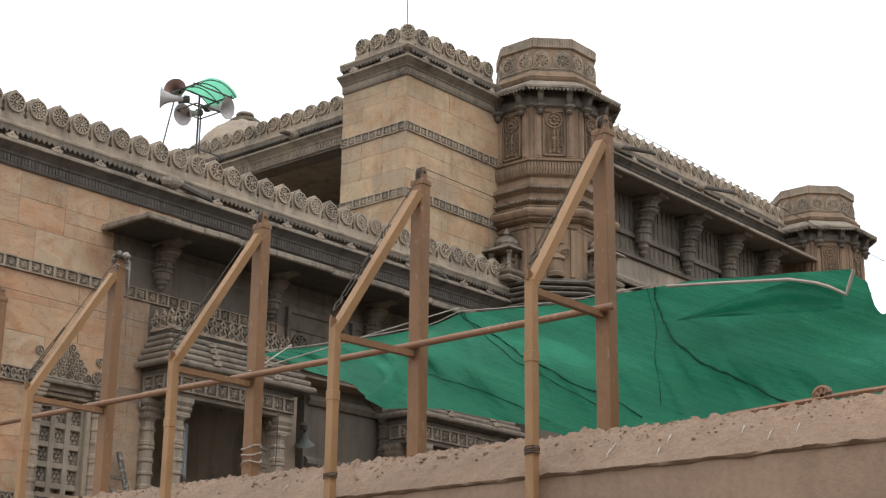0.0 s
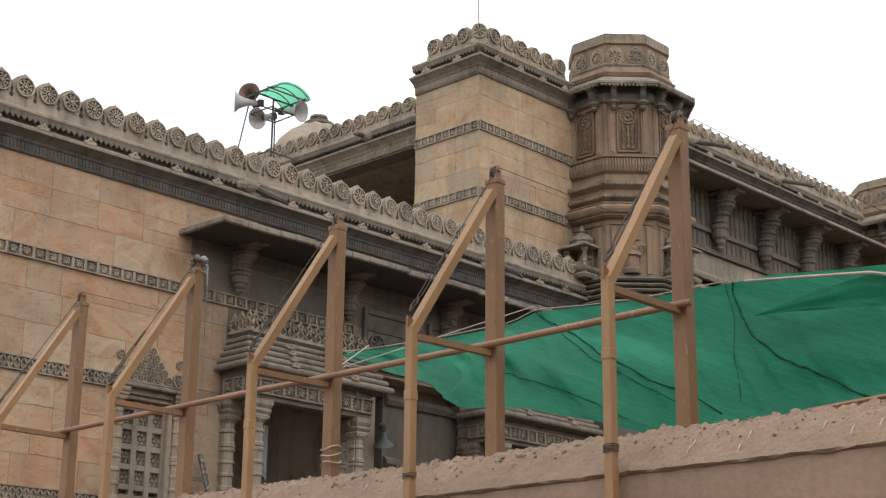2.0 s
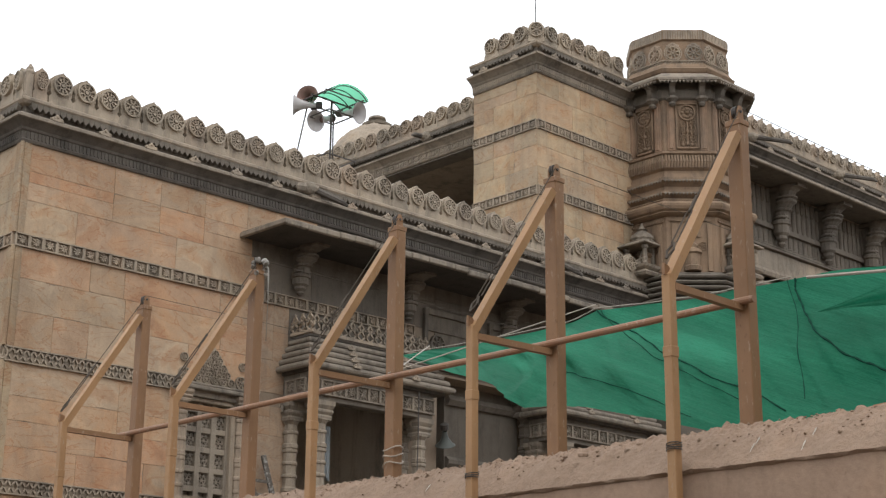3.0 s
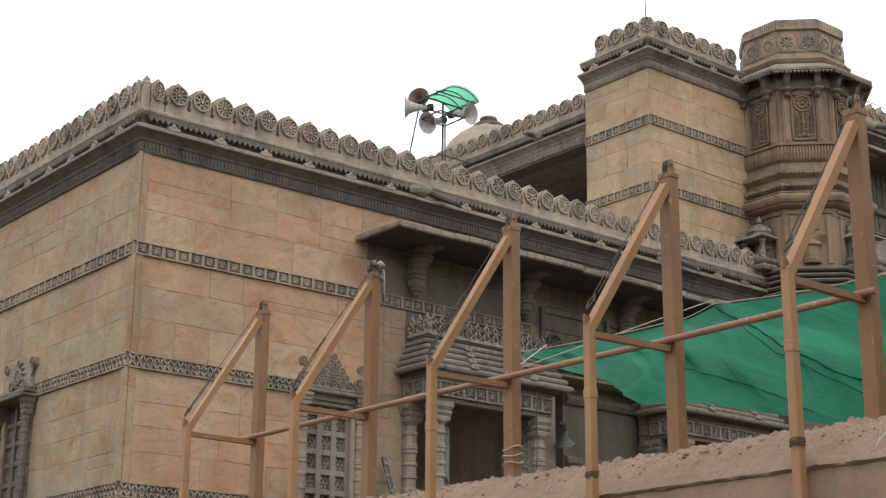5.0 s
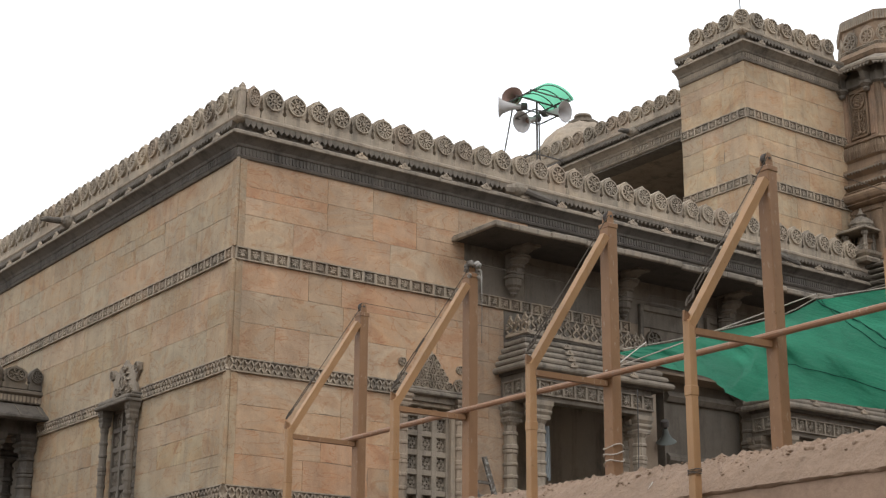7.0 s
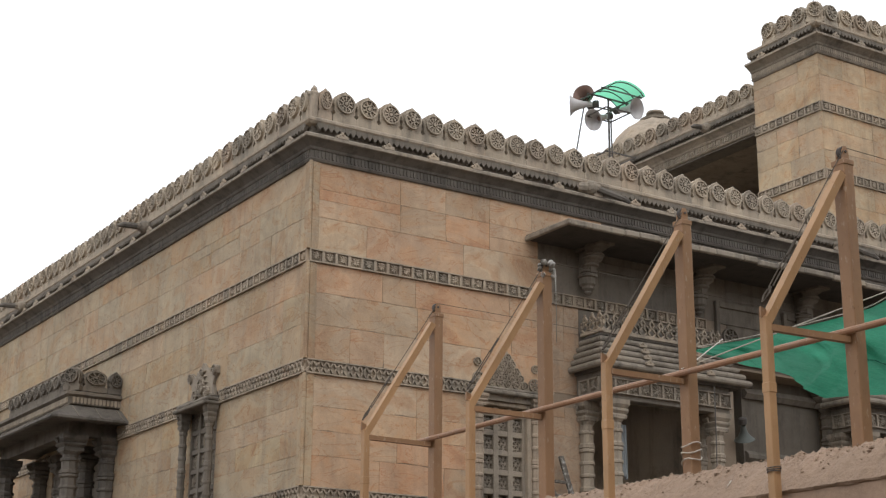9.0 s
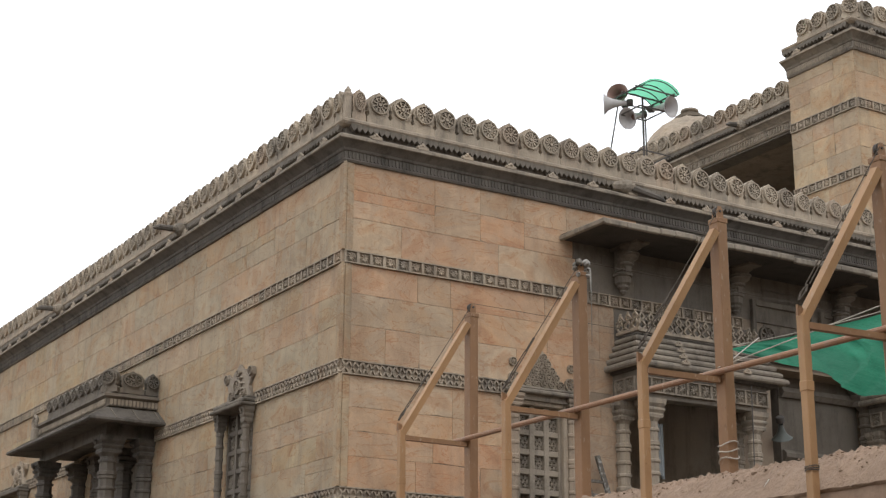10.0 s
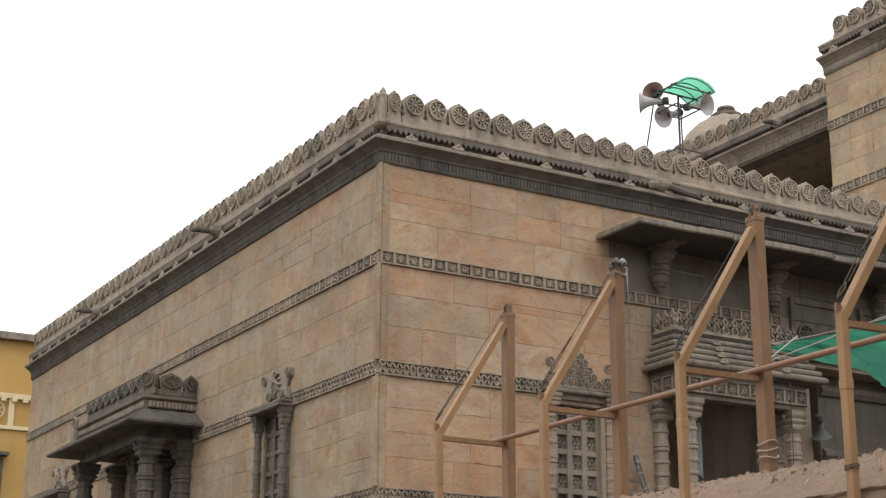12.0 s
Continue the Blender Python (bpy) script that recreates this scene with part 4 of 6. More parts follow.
        bm2 = bmesh.new()
        for i in range(16):
            xx = -0.52 + 1.04 * (i + 0.5) / 16
            box(bm2, xx - 0.022, xx + 0.022, -0.03, 0.02, 0, 0.24)
        ob = tagged(part("fluting", bm2, M_CARVED, m), kind="stuff")
        ob.matrix_local = at(1.27, 18.38)
        bm2 = bmesh.new()
        for i in range(17):
            xx = -0.64 + 1.28 * (i + 0.5) / 17
            tube(bm2, [(xx, -0.02, 0.0), (xx + 0.02, -0.05, 0.16), (xx + 0.01, -0.01, 0.33)], 0.034, 5)
        ob = tagged(part("reeding", bm2, M_TOWER, m), kind="stuff")
        ob.matrix_local = at(1.56, 14.72)
        bm2 = bmesh.new()
        for zz, ap in ((0.0, 0.0), (0.34, 0.0), (2.95, 0.2)):
            wd = 1.36 if zz < 1 else 1.5
            for i in range(15):
                xx = -wd / 2 + wd * (i + 0.5) / 15
                prism(bm2, [(xx - 0.042, zz), (xx, zz - 0.07), (xx + 0.042, zz)], -0.02 - ap, 0.02 - ap)
        ob = tagged(part("drip_teeth", bm2, M_GREY, m), kind="stuff")
        ob.matrix_local = at(1.69, 14.02)
        if f in (4, 6):
            piece("kiosk", ME_KIOSK, m, at(1.50, 11.9))
        piece("lower_panel", ME_LPANEL, m, at(1.50, 12.0))
    return m


def minaret_pieces():
    bm = bmesh.new()
    w, h = 0.58, 1.30
    box(bm, -w / 2, w / 2, -0.005, 0.03, 0.04, h)
    for x0, x1, z0, z1 in ((-w / 2, -w / 2 + 0.04, 0.04, h), (w / 2 - 0.04, w / 2, 0.04, h), (-w / 2, w / 2, 0.04, 0.09), (-w / 2, w / 2, h - 0.05, h)):
        box(bm, x0, x1, -0.06, 0, z0, z1)
    disc(bm, 0, 1.02, 0.185, 0.22, -0.07, -0.008, 16)
    for i in range(8):
        a = math.pi * i / 4
        bmesh.ops.create_icosphere(bm, subdivisions=1, radius=0.058, matrix=pose(0.115 * math.cos(a), -0.04, 1.02 + 0.115 * math.sin(a)) @ Matrix.Diagonal((1, 0.7, 1, 1)))
    bmesh.ops.create_icosphere(bm, subdivisions=1, radius=0.06, matrix=pose(0, -0.06, 1.02))
    for row in range(8):
        zz = 0.16 + row * 0.082
        for s in (-1, 1):
            for q in range(2):
                xx = s * (0.055 + 0.105 * q + 0.02 * (row % 2))
                tube(bm, [(xx - s * 0.03, -0.012, zz - 0.04), (xx + s * 0.02, -0.055, zz), (xx + s * 0.015, -0.05, zz + 0.04), (xx - s * 0.025, -0.015, zz + 0.05)], [0.012, 0.022, 0.018, 0.008], 5)
    tube(bm, [(0, -0.02, 0.10), (0, -0.06, 0.4), (0, -0.03, 0.82)], 0.02, 5)
    for dx, dz in ((0, 0.17), (-0.12, 0.14), (0.12, 0.14), (0, 0.5)):
        bmesh.ops.create_icosphere(bm, subdivisions=1, radius=0.06, matrix=pose(dx, -0.03, dz))
    panel = mesh_of("flower_panel", bm, M_TOWER)
    bm = bmesh.new()
    box(bm, -0.095, 0.095, -0.05, 0.03, 0, 1.4, 0.012)
    box(bm, -0.05, 0.05, -0.075, -0.04, 0.05, 1.35, 0.012)
    pil = mesh_of("pilaster", bm, M_PILASTER)
    bm = bmesh.new()
    rosette(bm, 0, 0, 0.195, 0, 8, 0.045, 14)
    disc(bm, 0, 0, 0.215, 0.24, -0.03, 0, 16)
    for s in (-1, 1):
        beam(bm, (s * 0.17, -0.012, 0.20), (0, -0.012, 0.285), 0.03, 0.03, (0, 1, 0))
    wheel = mesh_of("wheel_flower", bm, M_CARVED)
    brk = bracket_mesh(0.64, 0.42, M_SOOT_SHADE, 0.14)
    bm = bmesh.new()
    box(bm, -0.55, 0.55, -0.04, 0.02, 1.30, 1.38)
    for i in range(12):
        xx = -0.5 + i / 11
        box(bm, xx - 0.03, xx + 0.03, -0.05, 0, 1.31, 1.37)
    for s in (-1, 1):
        box(bm, s * 0.44 - 0.06, s * 0.44 + 0.06, -0.07, 0.02, 0, 1.25, 0.01)
        rosette(bm, s * 0.25, 0.66, 0.12, -0.005, 6, 0.03, 10)
    prism(bm, [(-0.22, 0.9), (0.22, 0.9), (0.22, 1.06), (0.12, 1.06), (0, 1.2), (-0.12, 1.06), (-0.22, 1.06)], -0.05, 0.0)
    stack(bm, 0, -0.05, [(0.2, 0.0), (0.22, 0.1), (0.17, 0.14), (0.17, 0.42), (0.23, 0.46), (0.2, 0.54), (0.11, 0.6), (0.12, 0.68), (0.05, 0.76), (0.01, 0.84)], 8)
    low = mesh_of("lower_panel", bm, M_TOWER)
    bm = bmesh.new()
    stack(bm, 0, -0.2, [(0.40, -0.02), (0.44, 0.05), (0.36, 0.12), (0.44, 0.18), (0.46, 0.24), (0.34, 0.28), (0.34, 0.30)], 4)
    for sx_ in (-0.29, 0.29):
        stack(bm, sx_, -0.47, [(0.06, 0.3), (0.05, 0.36), (0.07, 0.42), (0.05, 0.46), (0.05, 0.66), (0.08, 0.7), (0.08, 0.76)], 8)
    box(bm, -0.24, 0.24, -0.10, 0.0, 0.3, 0.80)
    tube(bm, [(0, -0.2, 0.36), (0, -0.24, 0.5), (0, -0.2, 0.7)], [0.06, 0.09, 0.05], 6)
    stack(bm, 0, -0.2, [(0.36, 0.78), (0.46, 0.79), (0.46, 0.82), (0.36, 0.88), (0.33, 0.90)], 4)
    stack(bm, 0, -0.2, [(0.31, 0.88), (0.33, 0.93), (0.28, 0.96), (0.31, 1.01), (0.28, 1.08), (0.22, 1.15), (0.13, 1.21), (0.09, 1.23), (0.14, 1.27), (0.07, 1.31), (0.05, 1.36), (0.015, 1.46)], 12)
    kiosk = mesh_of("kiosk", bm, M_GREY)
    return panel, pil, wheel, brk, low, kiosk


ME_MPANEL, ME_MPIL, ME_WHEEL, ME_MBRK, ME_LPANEL, ME_KIOSK = minaret_pieces()
minaret(18.78, 0.0, 0.0)
minaret(34.0, 0.0, 0.0)


# ---- the carved bay window on the front ----
def column_mesh(h, mat, r=0.15):
    """A short carved column: square foot, ringed shaft, bracket capital."""
    bm = bmesh.new()
    rows = [(r * 1.25, 0), (r * 1.25, 0.25), (r, 0.3)]
    z = 0.3
    k = 0
    while z < h * 0.82:
        rows += [(r * (0.94 + 0.02 * (k % 2)), z + 0.01), (r * (0.94 + 0.02 * (k % 2)), z + 0.17), (r * 1.12, z + 0.185), (r * 1.14, z + 0.215), (r * 1.10, z + 0.235)]
        if k % 3 == 2:
            rows += [(r * 1.0, z + 0.25), (r * 1.16, z + 0.265), (r * 1.16, z + 0.33), (r * 1.0, z + 0.345)]
            z += 0.11
        z += 0.24
        k += 1
    rows += [(r * 0.92, z + 0.01), (r * 0.92, h * 0.88), (r * 1.3, h * 0.90), (r * 1.3, h * 0.92)]
    stack(bm, 0, 0, rows, 8)
    stack(bm, 0, 0, [(r * 1.25, h * 0.90), (r * 1.35, h * 0.915), (r * 1.2, h * 0.925), (r * 1.5, h * 0.94), (r * 1.5, h * 0.95), (r * 1.3, h * 0.955), (r * 1.65, h * 0.975), (r * 1.7, h)], 4)
    for s in (-1, 1):
        tube(bm, [(s * r * 1.5, 0, h * 0.985), (s * r * 1.95, 0, h * 0.975), (s * r * 1.7, 0, h * 0.95)], [r * 0.3, r * 0.3, r * 0.15], 6)
    return mesh_of("column", bm, mat)


def cresting_mesh(n, w, mat):
    """Openwork of pointed lozenges."""
    bm = bmesh.new()
    for i in range(n):
        x = (i - (n - 1) / 2) * w
        for s in (-1, 1):
            beam(bm, (x, 0, 0.0), (x + s * w / 2, 0, 0.11), 0.06, 0.03, (0, 1, 0))
            beam(bm, (x + s * w / 2, 0, 0.09), (x, 0, 0.22), 0.06, 0.03, (0, 1, 0))
            beam(bm, (x + s * w / 2, 0, 0.10), (x + s * w / 2, 0, 0.20), 0.06, 0.03, (0, 1, 0))
            beam(bm, (x, 0, 0.20), (x + s * w * 0.28, 0, 0.29), 0.06, 0.03, (0, 1, 0))
            beam(bm, (x + s * w * 0.28, 0, 0.28), (x, 0, 0.38), 0.06, 0.03, (0, 1, 0))
        bmesh.ops.create_icosphere(bm, subdivisions=1, radius=0.035, matrix=pose(x, 0, 0.40))
        bmesh.ops.create_icosphere(bm, subdivisions=1, radius=0.03, matrix=pose(x + w / 2, 0, 0.24))
    box(bm, -n * w / 2, n * w / 2, -0.05, 0.05, -0.05, 0.02)
    return mesh_of("cresting", bm, mat)


def bay_window(x0, x1, y0, ztop, zc):
    """A balcony window on columns with a stepped roll-moulded roof and an openwork cresting."""
    bay = empty("bay_window", ((x0 + x1) / 2, 0, 3.0))
    bay.parent = mosque
    off = Vector(((x0 + x1) / 2, 0, 3.0))
    inv = Matrix.Translation(-off)

    def add(name, bm, mat):
        bmesh.ops.transform(bm, matrix=inv, verts=bm.verts[:])
        return part(name, bm, mat, bay)
    n = 5
    for i in range(n):
        t = i / (n - 1)
        out, z = 0.50 - t * 0.36, zc + t * (ztop - zc - 0.12)
        r = 0.066 - 0.008 * t
        bm = bmesh.new()
        xa, xb, yb = x0 - 0.10 + t * 0.27, x1 + 0.28 - t * 0.30, y0 * 0.62 - out
        prof = [(r * math.cos(a), z + r * math.sin(a)) for a in [2 * math.pi * k / 10 for k in range(10)]]
        sweep(bm, [(xa, 0.1), (xa, yb), (xb, yb), (xb, 0.1)], prof)
        add("roll_moulding", bm, M_GREY)
        # set-back course, tinted dark so the gaps between rolls read as shade
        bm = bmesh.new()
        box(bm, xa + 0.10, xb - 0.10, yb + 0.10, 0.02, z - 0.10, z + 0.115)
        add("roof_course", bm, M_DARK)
        if i < n - 1:
            for f in (0.3, 0.72):
                piece("lotus_knob", ME_KNOB, bay, inv @ pose(xa + (xb - xa) * f, yb - r, z + 0.08) @ Matrix.Scale(0.8, 4))
    k = round((x1 - x0 - 0.3) / 0.23)
    me = cresting_mesh(k, 0.23, M_CARVED)
    piece("cresting", me, bay, inv @ pose((x0 + x1) / 2 + 0.03, y0 * 0.62 - 0.12, ztop + 0.06) @ Matrix.Diagonal((1, 0.7, 0.9, 1)))
    mes = cresting_mesh(3, 0.23, M_CARVED)
    piece("cresting", mes, bay, inv @ pose(x0 + 0.18, y0 * 0.35 - 0.1, ztop + 0.06, 0, 0, 90) @ Matrix.Diagonal((1, 0.7, 0.9, 1)))
    piece("cresting", mes, bay, inv @ pose(x1 - 0.12, y0 * 0.35 - 0.1, ztop + 0.06, 0, 0, 90) @ Matrix.Diagonal((1, 0.7, 0.9, 1)))
    bm = bmesh.new()
    zb = zc - 0.62
    box(bm, x0 + 0.05, x1 - 0.05, y0, y0 + 0.26, zb, zc - 0.06, 0.01)
    box(bm, x0 + 0.05, x0 + 0.3, y0 + 0.26, 0, zb, zc - 0.06, 0.01)
    box(bm, x1 - 0.3, x1 - 0.05, y0 + 0.26, 0, zb, zc - 0.06, 0.01)
    add("lintel", bm, M_SOOT_SHADE)
    bmf = panel_mesh(0.3, 0.3, M_GREY, 0)
    nn = round((x1 - x0 - 0.1) / 0.3)
    for i in range(nn):
        piece("carved_panel", bmf, bay, inv @ pose(x0 + 0.05 + (i + 0.5) * (x1 - x0 - 0.1) / nn, y0, zb + 0.1))
    for i in range(2):
        piece("carved_panel", bmf, bay, inv @ pose(x0 + 0.05, y0 + 0.2 + 0.3 * i, zb + 0.1, 0, 0, -90))
    ch = zb - 3.6
    me = column_mesh(ch, M_GREY, 0.128)
    for x, y in ((x0 + 0.48, y0 + 0.17), (x0 + 0.2, -0.1), (x1 - 0.27, y0 + 0.17), (x1 - 0.27, -0.1)):
        piece("column", me, bay, inv @ pose(x, y, 3.6))
    bm = bmesh.new()
    box(bm, x0 - 0.1, x1 + 0.1, y0 - 0.1, 0.0, 3.3, 3.6, 0.02)
    add("floor_slab", bm, M_GREY)
    return bay


bay_window(5.85, 9.2, -0.78, 8.48, 7.80)
bm = bmesh.new()
tube(bm, [(8.35, -1.22, 7.6), (8.36, -1.2, 6.6), (8.34, -1.18, 5.0), (8.34, -1.1, 3.62)], 0.012, 5)
cable = part("hanging_cable", bm, M_STEEL)
tagged(cable, "thin dark cable hanging in front of the bay window", "cable")
bay_window(12.8, 16.2, -0.72, 8.5, 7.87)

# hanging cloth behind the bay's column
bm = bmesh.new()
for i in range(5):
    tube(bm, [(6.66 + 0.04 * i, -0.30 + 0.02 * (i % 2), 6.8), (6.66 + 0.042 * i, -0.30 - 0.02 * (i % 2), 5.95 - 0.05 * i)], 0.035, 6)
cloth = part("hanging_cloth", bm, M_CLOTH)
tagged(cloth, "blue-grey cloth hung beside a carved column", "cloth")

# framed wall panels with wheel flowers between the bays
bm = bmesh.new()
for x0, x1 in ((9.55, 11.3), (11.5, 13.2)):
    for a in ((x0, x0 + 0.1, 8.45, 9.75), (x1 - 0.1, x1, 8.45, 9.75), (x0 + 0.1, x1 - 0.1, 8.45, 8.55), (x0 + 0.1, x1 - 0.1, 9.62, 9.75)):
        box(bm, a[0], a[1], -0.10, 0.0, a[2], a[3], 0.01)
    box(bm, x0 + 0.1, x1 - 0.1, -0.04, 0, 9.28, 9.62)
    rosette(bm, x0 + 0.42, 9.0, 0.22, -0.005, 8, 0.07, 14)
    rosette(bm, x1 - 0.42, 9.0, 0.22, -0.005, 8, 0.07, 14)
part("framed_panel", bm, M_SOOT_SHADE, mosque)
block_wall(front_wall, M_SOOT_SHADE, (9.9, 0), (17.4, 0), split(8.4, Z1, 1) + split(Z1, ZT, 4), (1.0, 1.3, 1.6), name="stone_block")
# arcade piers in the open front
me = column_mesh(4.75, M_SOOT_SHADE, 0.17)
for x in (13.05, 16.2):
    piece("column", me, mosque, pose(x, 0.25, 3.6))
# wall set back in the opening; the recess's shade is in its dark tint
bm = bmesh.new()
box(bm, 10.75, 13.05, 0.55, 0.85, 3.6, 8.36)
part("recessed_wall", bm, M_SOOT_SHADE, mosque)
bm = bmesh.new()
sweep(bm, [(10.78, 0.55), (13.0, 0.55)], [(-0.05, 6.55), (0.05, 6.55), (0.12, 6.62), (0.12, 6.7), (0.04, 6.78), (-0.05, 6.78)])
part("wall_moulding", bm, M_SOOT_SHADE, mosque)
bm = bmesh.new()
sweep(bm, [(10.78, 0.55), (13.0, 0.55)], [(-0.05, 7.9), (0.08, 7.9), (0.16, 8.0), (0.08, 8.12), (-0.05, 8.12)])
part("wall_moulding", bm, M_SOOT_SHADE, mosque)


def horn(parent, at, face, r=0.20, length=0.42, name="horn_speaker", mat=None, inside=None):
    """A reflex horn: flared bell, dark mouth with an inner cone, driver can behind."""
    h = empty(name, at)
    h.parent = parent
    h.matrix_local = Matrix.Translation(at) @ Vector(face).to_track_quat("-Y", "Z").to_matrix().to_4x4()
    bm = bmesh.new()
    prof = [(0.05, 0.16), (0.055, 0.10), (0.075, -0.02), (0.11, -0.12), (0.16, -0.2), (r, -0.26), (r * 1.03, -0.265), (r * 0.97, -0.262)]
    n = 20
    rings = [[bm.verts.new((q * math.cos(2 * math.pi * i / n), y * length / 0.42, q * math.sin(2 * math.pi * i / n))) for i in range(n)] for q, y in prof]
    for a, b in zip(rings, rings[1:]):
        for i in range(n):
            bm.faces.new((a[i], a[(i + 1) % n], b[(i + 1) % n], b[i]))
    part("bell", bm, mat or M_HORN, h, smooth=True)
    bm = bmesh.new()
    rings = [[bm.verts.new((q * math.cos(2 * math.pi * i / n), y * length / 0.42, q * math.sin(2 * math.pi * i / n))) for i in range(n)] for q, y in ((r * 0.985, -0.266), (r * 0.72, -0.235), (r * 0.45, -0.165), (0.075, -0.09), (0.03, -0.04))]
    for a, b in zip(rings, rings[1:]):
        for i in range(n):
            bm.faces.new((a[i], a[(i + 1) % n], b[(i + 1) % n], b[i]))
    part("mouth", bm, inside or M_HORNIN, h, smooth=True)
    bm = bmesh.new()
    tube(bm, [(0, 0.02, 0), (0, -0.10, 0), (0, -0.17, 0)], [0.06, 0.085, 0.05], 14)
    part("inner_cone", bm, M_HORNIN, h)
    bm = bmesh.new()
    tube(bm, [(0, 0.14, 0), (0, 0.16, 0), (0, 0.27, 0), (0, 0.29, 0)], [0.06, 0.09, 0.09, 0.06], 14)
    part("driver_can", bm, M_STEEL, h)
    return h


# loudspeaker stand on the roof
sx, sy, sz = 8.90, 2.48, ZT + 0.5
stand = empty("loudspeaker_stand", (sx, sy, sz))
tagged(stand, "steel loudspeaker stand with a curved green sheet canopy on the roof", "loudspeaker stand")
T = 3.54
legs = [(-0.36, -0.36), (0.36, -0.36), (0.36, 0.36), (-0.36, 0.36)]
for x, y, spread in ((*legs[2], 1.5), (*legs[3], 2.3)):
    bm = bmesh.new()
    beam(bm, (x * spread, y * spread, 0), (x * 1.05, y * 1.05, T), 0.025, 0.025, (1, 0, 0))
    part("leg", bm, M_STEEL, stand)
bm = bmesh.new()
tube(bm, [(0.02, 0.02, 0), (0.02, 0.02, T)], 0.025, 8)
part("pole", bm, M_STEEL, stand)
for z in (2.05, 3.15):
    for i in range(4):
        a, b = legs[i], legs[(i + 1) % 4]
        k = 1.5 - 0.6 * z / T
        bm = bmesh.new()
        beam(bm, (a[0] * k, a[1] * k, z), (b[0] * k, b[1] * k, z), 0.026, 0.026, (0, 0, 1))
        part("cross_bar", bm, M_STEEL, stand)
bm = bmesh.new()
for s in (-0.5, 0.5):
    beam(bm, (s, -0.55, T), (s, 0.55, T), 0.026, 0.026, (0, 0, 1))
    beam(bm, (-0.6, s, T - 0.02), (0.6, s, T - 0.02), 0.026, 0.026, (0, 0, 1))
beam(bm, (-0.6, 0, T), (0.6, 0, T), 0.03, 0.03, (0, 0, 1))
part("top_frame", bm, M_STEEL, stand)
bm = bmesh.new()
N = 14
for s0, s1 in ((-0.5, 0.5),):
    rows = []
    for i in range(N + 1):
        a = math.pi * (0.86 - 0.72 * i / N)
        rows.append([bm.verts.new((0.60 * math.cos(a), s, T - 0.10 + 0.42 * (math.sin(a) - 0.42) + q)) for s in (s0, s1) for q in (0, 0.012)])
    for a, b in zip(rows, rows[1:]):
        for i, j in ((0, 2), (2, 3), (3, 1), (1, 0)):
            bm.faces.new((a[i], a[j], b[j], b[i]))
    for r in (rows[0], rows[-1]):
        bm.faces.new((r[0], r[2], r[3], r[1]))
canopy = part("canopy", bm, M_CANOPY, stand, "curved translucent green canopy sheet")
canopy.matrix_local = pose(0.12, -0.05, 0.12)
for s in (-0.46, -0.16, 0.16, 0.46):
    bm = bmesh.new()
    tube(bm, [(0.12 + 0.58 * math.cos(a), s - 0.05, T + 0.0 + 0.41 * (math.sin(a) - 0.42)) for a in [math.pi * (0.86 - 0.72 * i / 10) for i in range(11)]], 0.013, 6)
    part("canopy_rib", bm, M_STEEL, stand)
RV = Vector((0.766, -0.643, 0))
for across, up, face, inside in ((-0.56, 3.66, (-0.80, -0.58, 0.10), M_HORNIN), (-0.86, 3.42, (-0.766, 0.643, 0.0), M_HORN), (-0.34, 3.04, (-0.90, -0.15, -0.40), M_HORN), (0.64, 3.27, (0.20, -0.93, -0.18), M_HORN)):
    fv = Vector(face).normalized()
    horn(stand, RV * across + Vector((0, 0, up)) - fv * 0.36, face, 0.25, 0.60, "horn", None, inside)
# old horn under the arch
hs = horn(None, (9.96, -0.3, 7.0), (0.35, 0.30, -0.85), 0.21, 0.30, mat=M_OLDHORN, inside=M_OLDHORN)
tagged(hs, "grey metal horn loudspeaker fixed under the arch", "loudspeaker")

# ---- grille window on the front ----
win = empty("grille_window", (4.29, 0, 5.0))
win.parent = mosque
bm = bmesh.new()
gx0, gx1, gz0, gz1 = GRILLE
box(bm, gx0, gx0 + 0.10, -0.06, 0.4, gz0, gz1, 0.01)
box(bm, gx1 - 0.10, gx1, -0.06, 0.4, gz0, gz1, 0.01)
box(bm, gx0 + 0.1, gx1 - 0.1, -0.06, 0.4, gz1 - 0.08, gz1, 0.01)
fr = part("window_frame", bm, M_CARVED, win)
fr.matrix_local = pose(-4.29, 0, -5.0)
bm = bmesh.new()
gx, gz, nx, nz = gx0 + 0.10, 5.34, 3, 4
cw, chh = (gx1 - gx0 - 0.2) / nx, 0.362
for i in range(nx + 1):
    box(bm, gx + i * cw - 0.058, gx + i * cw + 0.058, 0.03, 0.22, gz - 0.14, gz1 - 0.08, 0.008)
for j in range(nz + 1):
    box(bm, gx, gx + nx * cw, 0.045, 0.21, gz + j * chh - 0.052, gz + j * chh + 0.052, 0.008)
g = part("grille", bm, M_CARVED, win)
g.matrix_local = pose(-4.29, 0, -5.0)
bm = bmesh.new()
# pierced screen: a fine six-way lattice
hx, hz = cw / 2 - 0.03, chh / 2 - 0.02
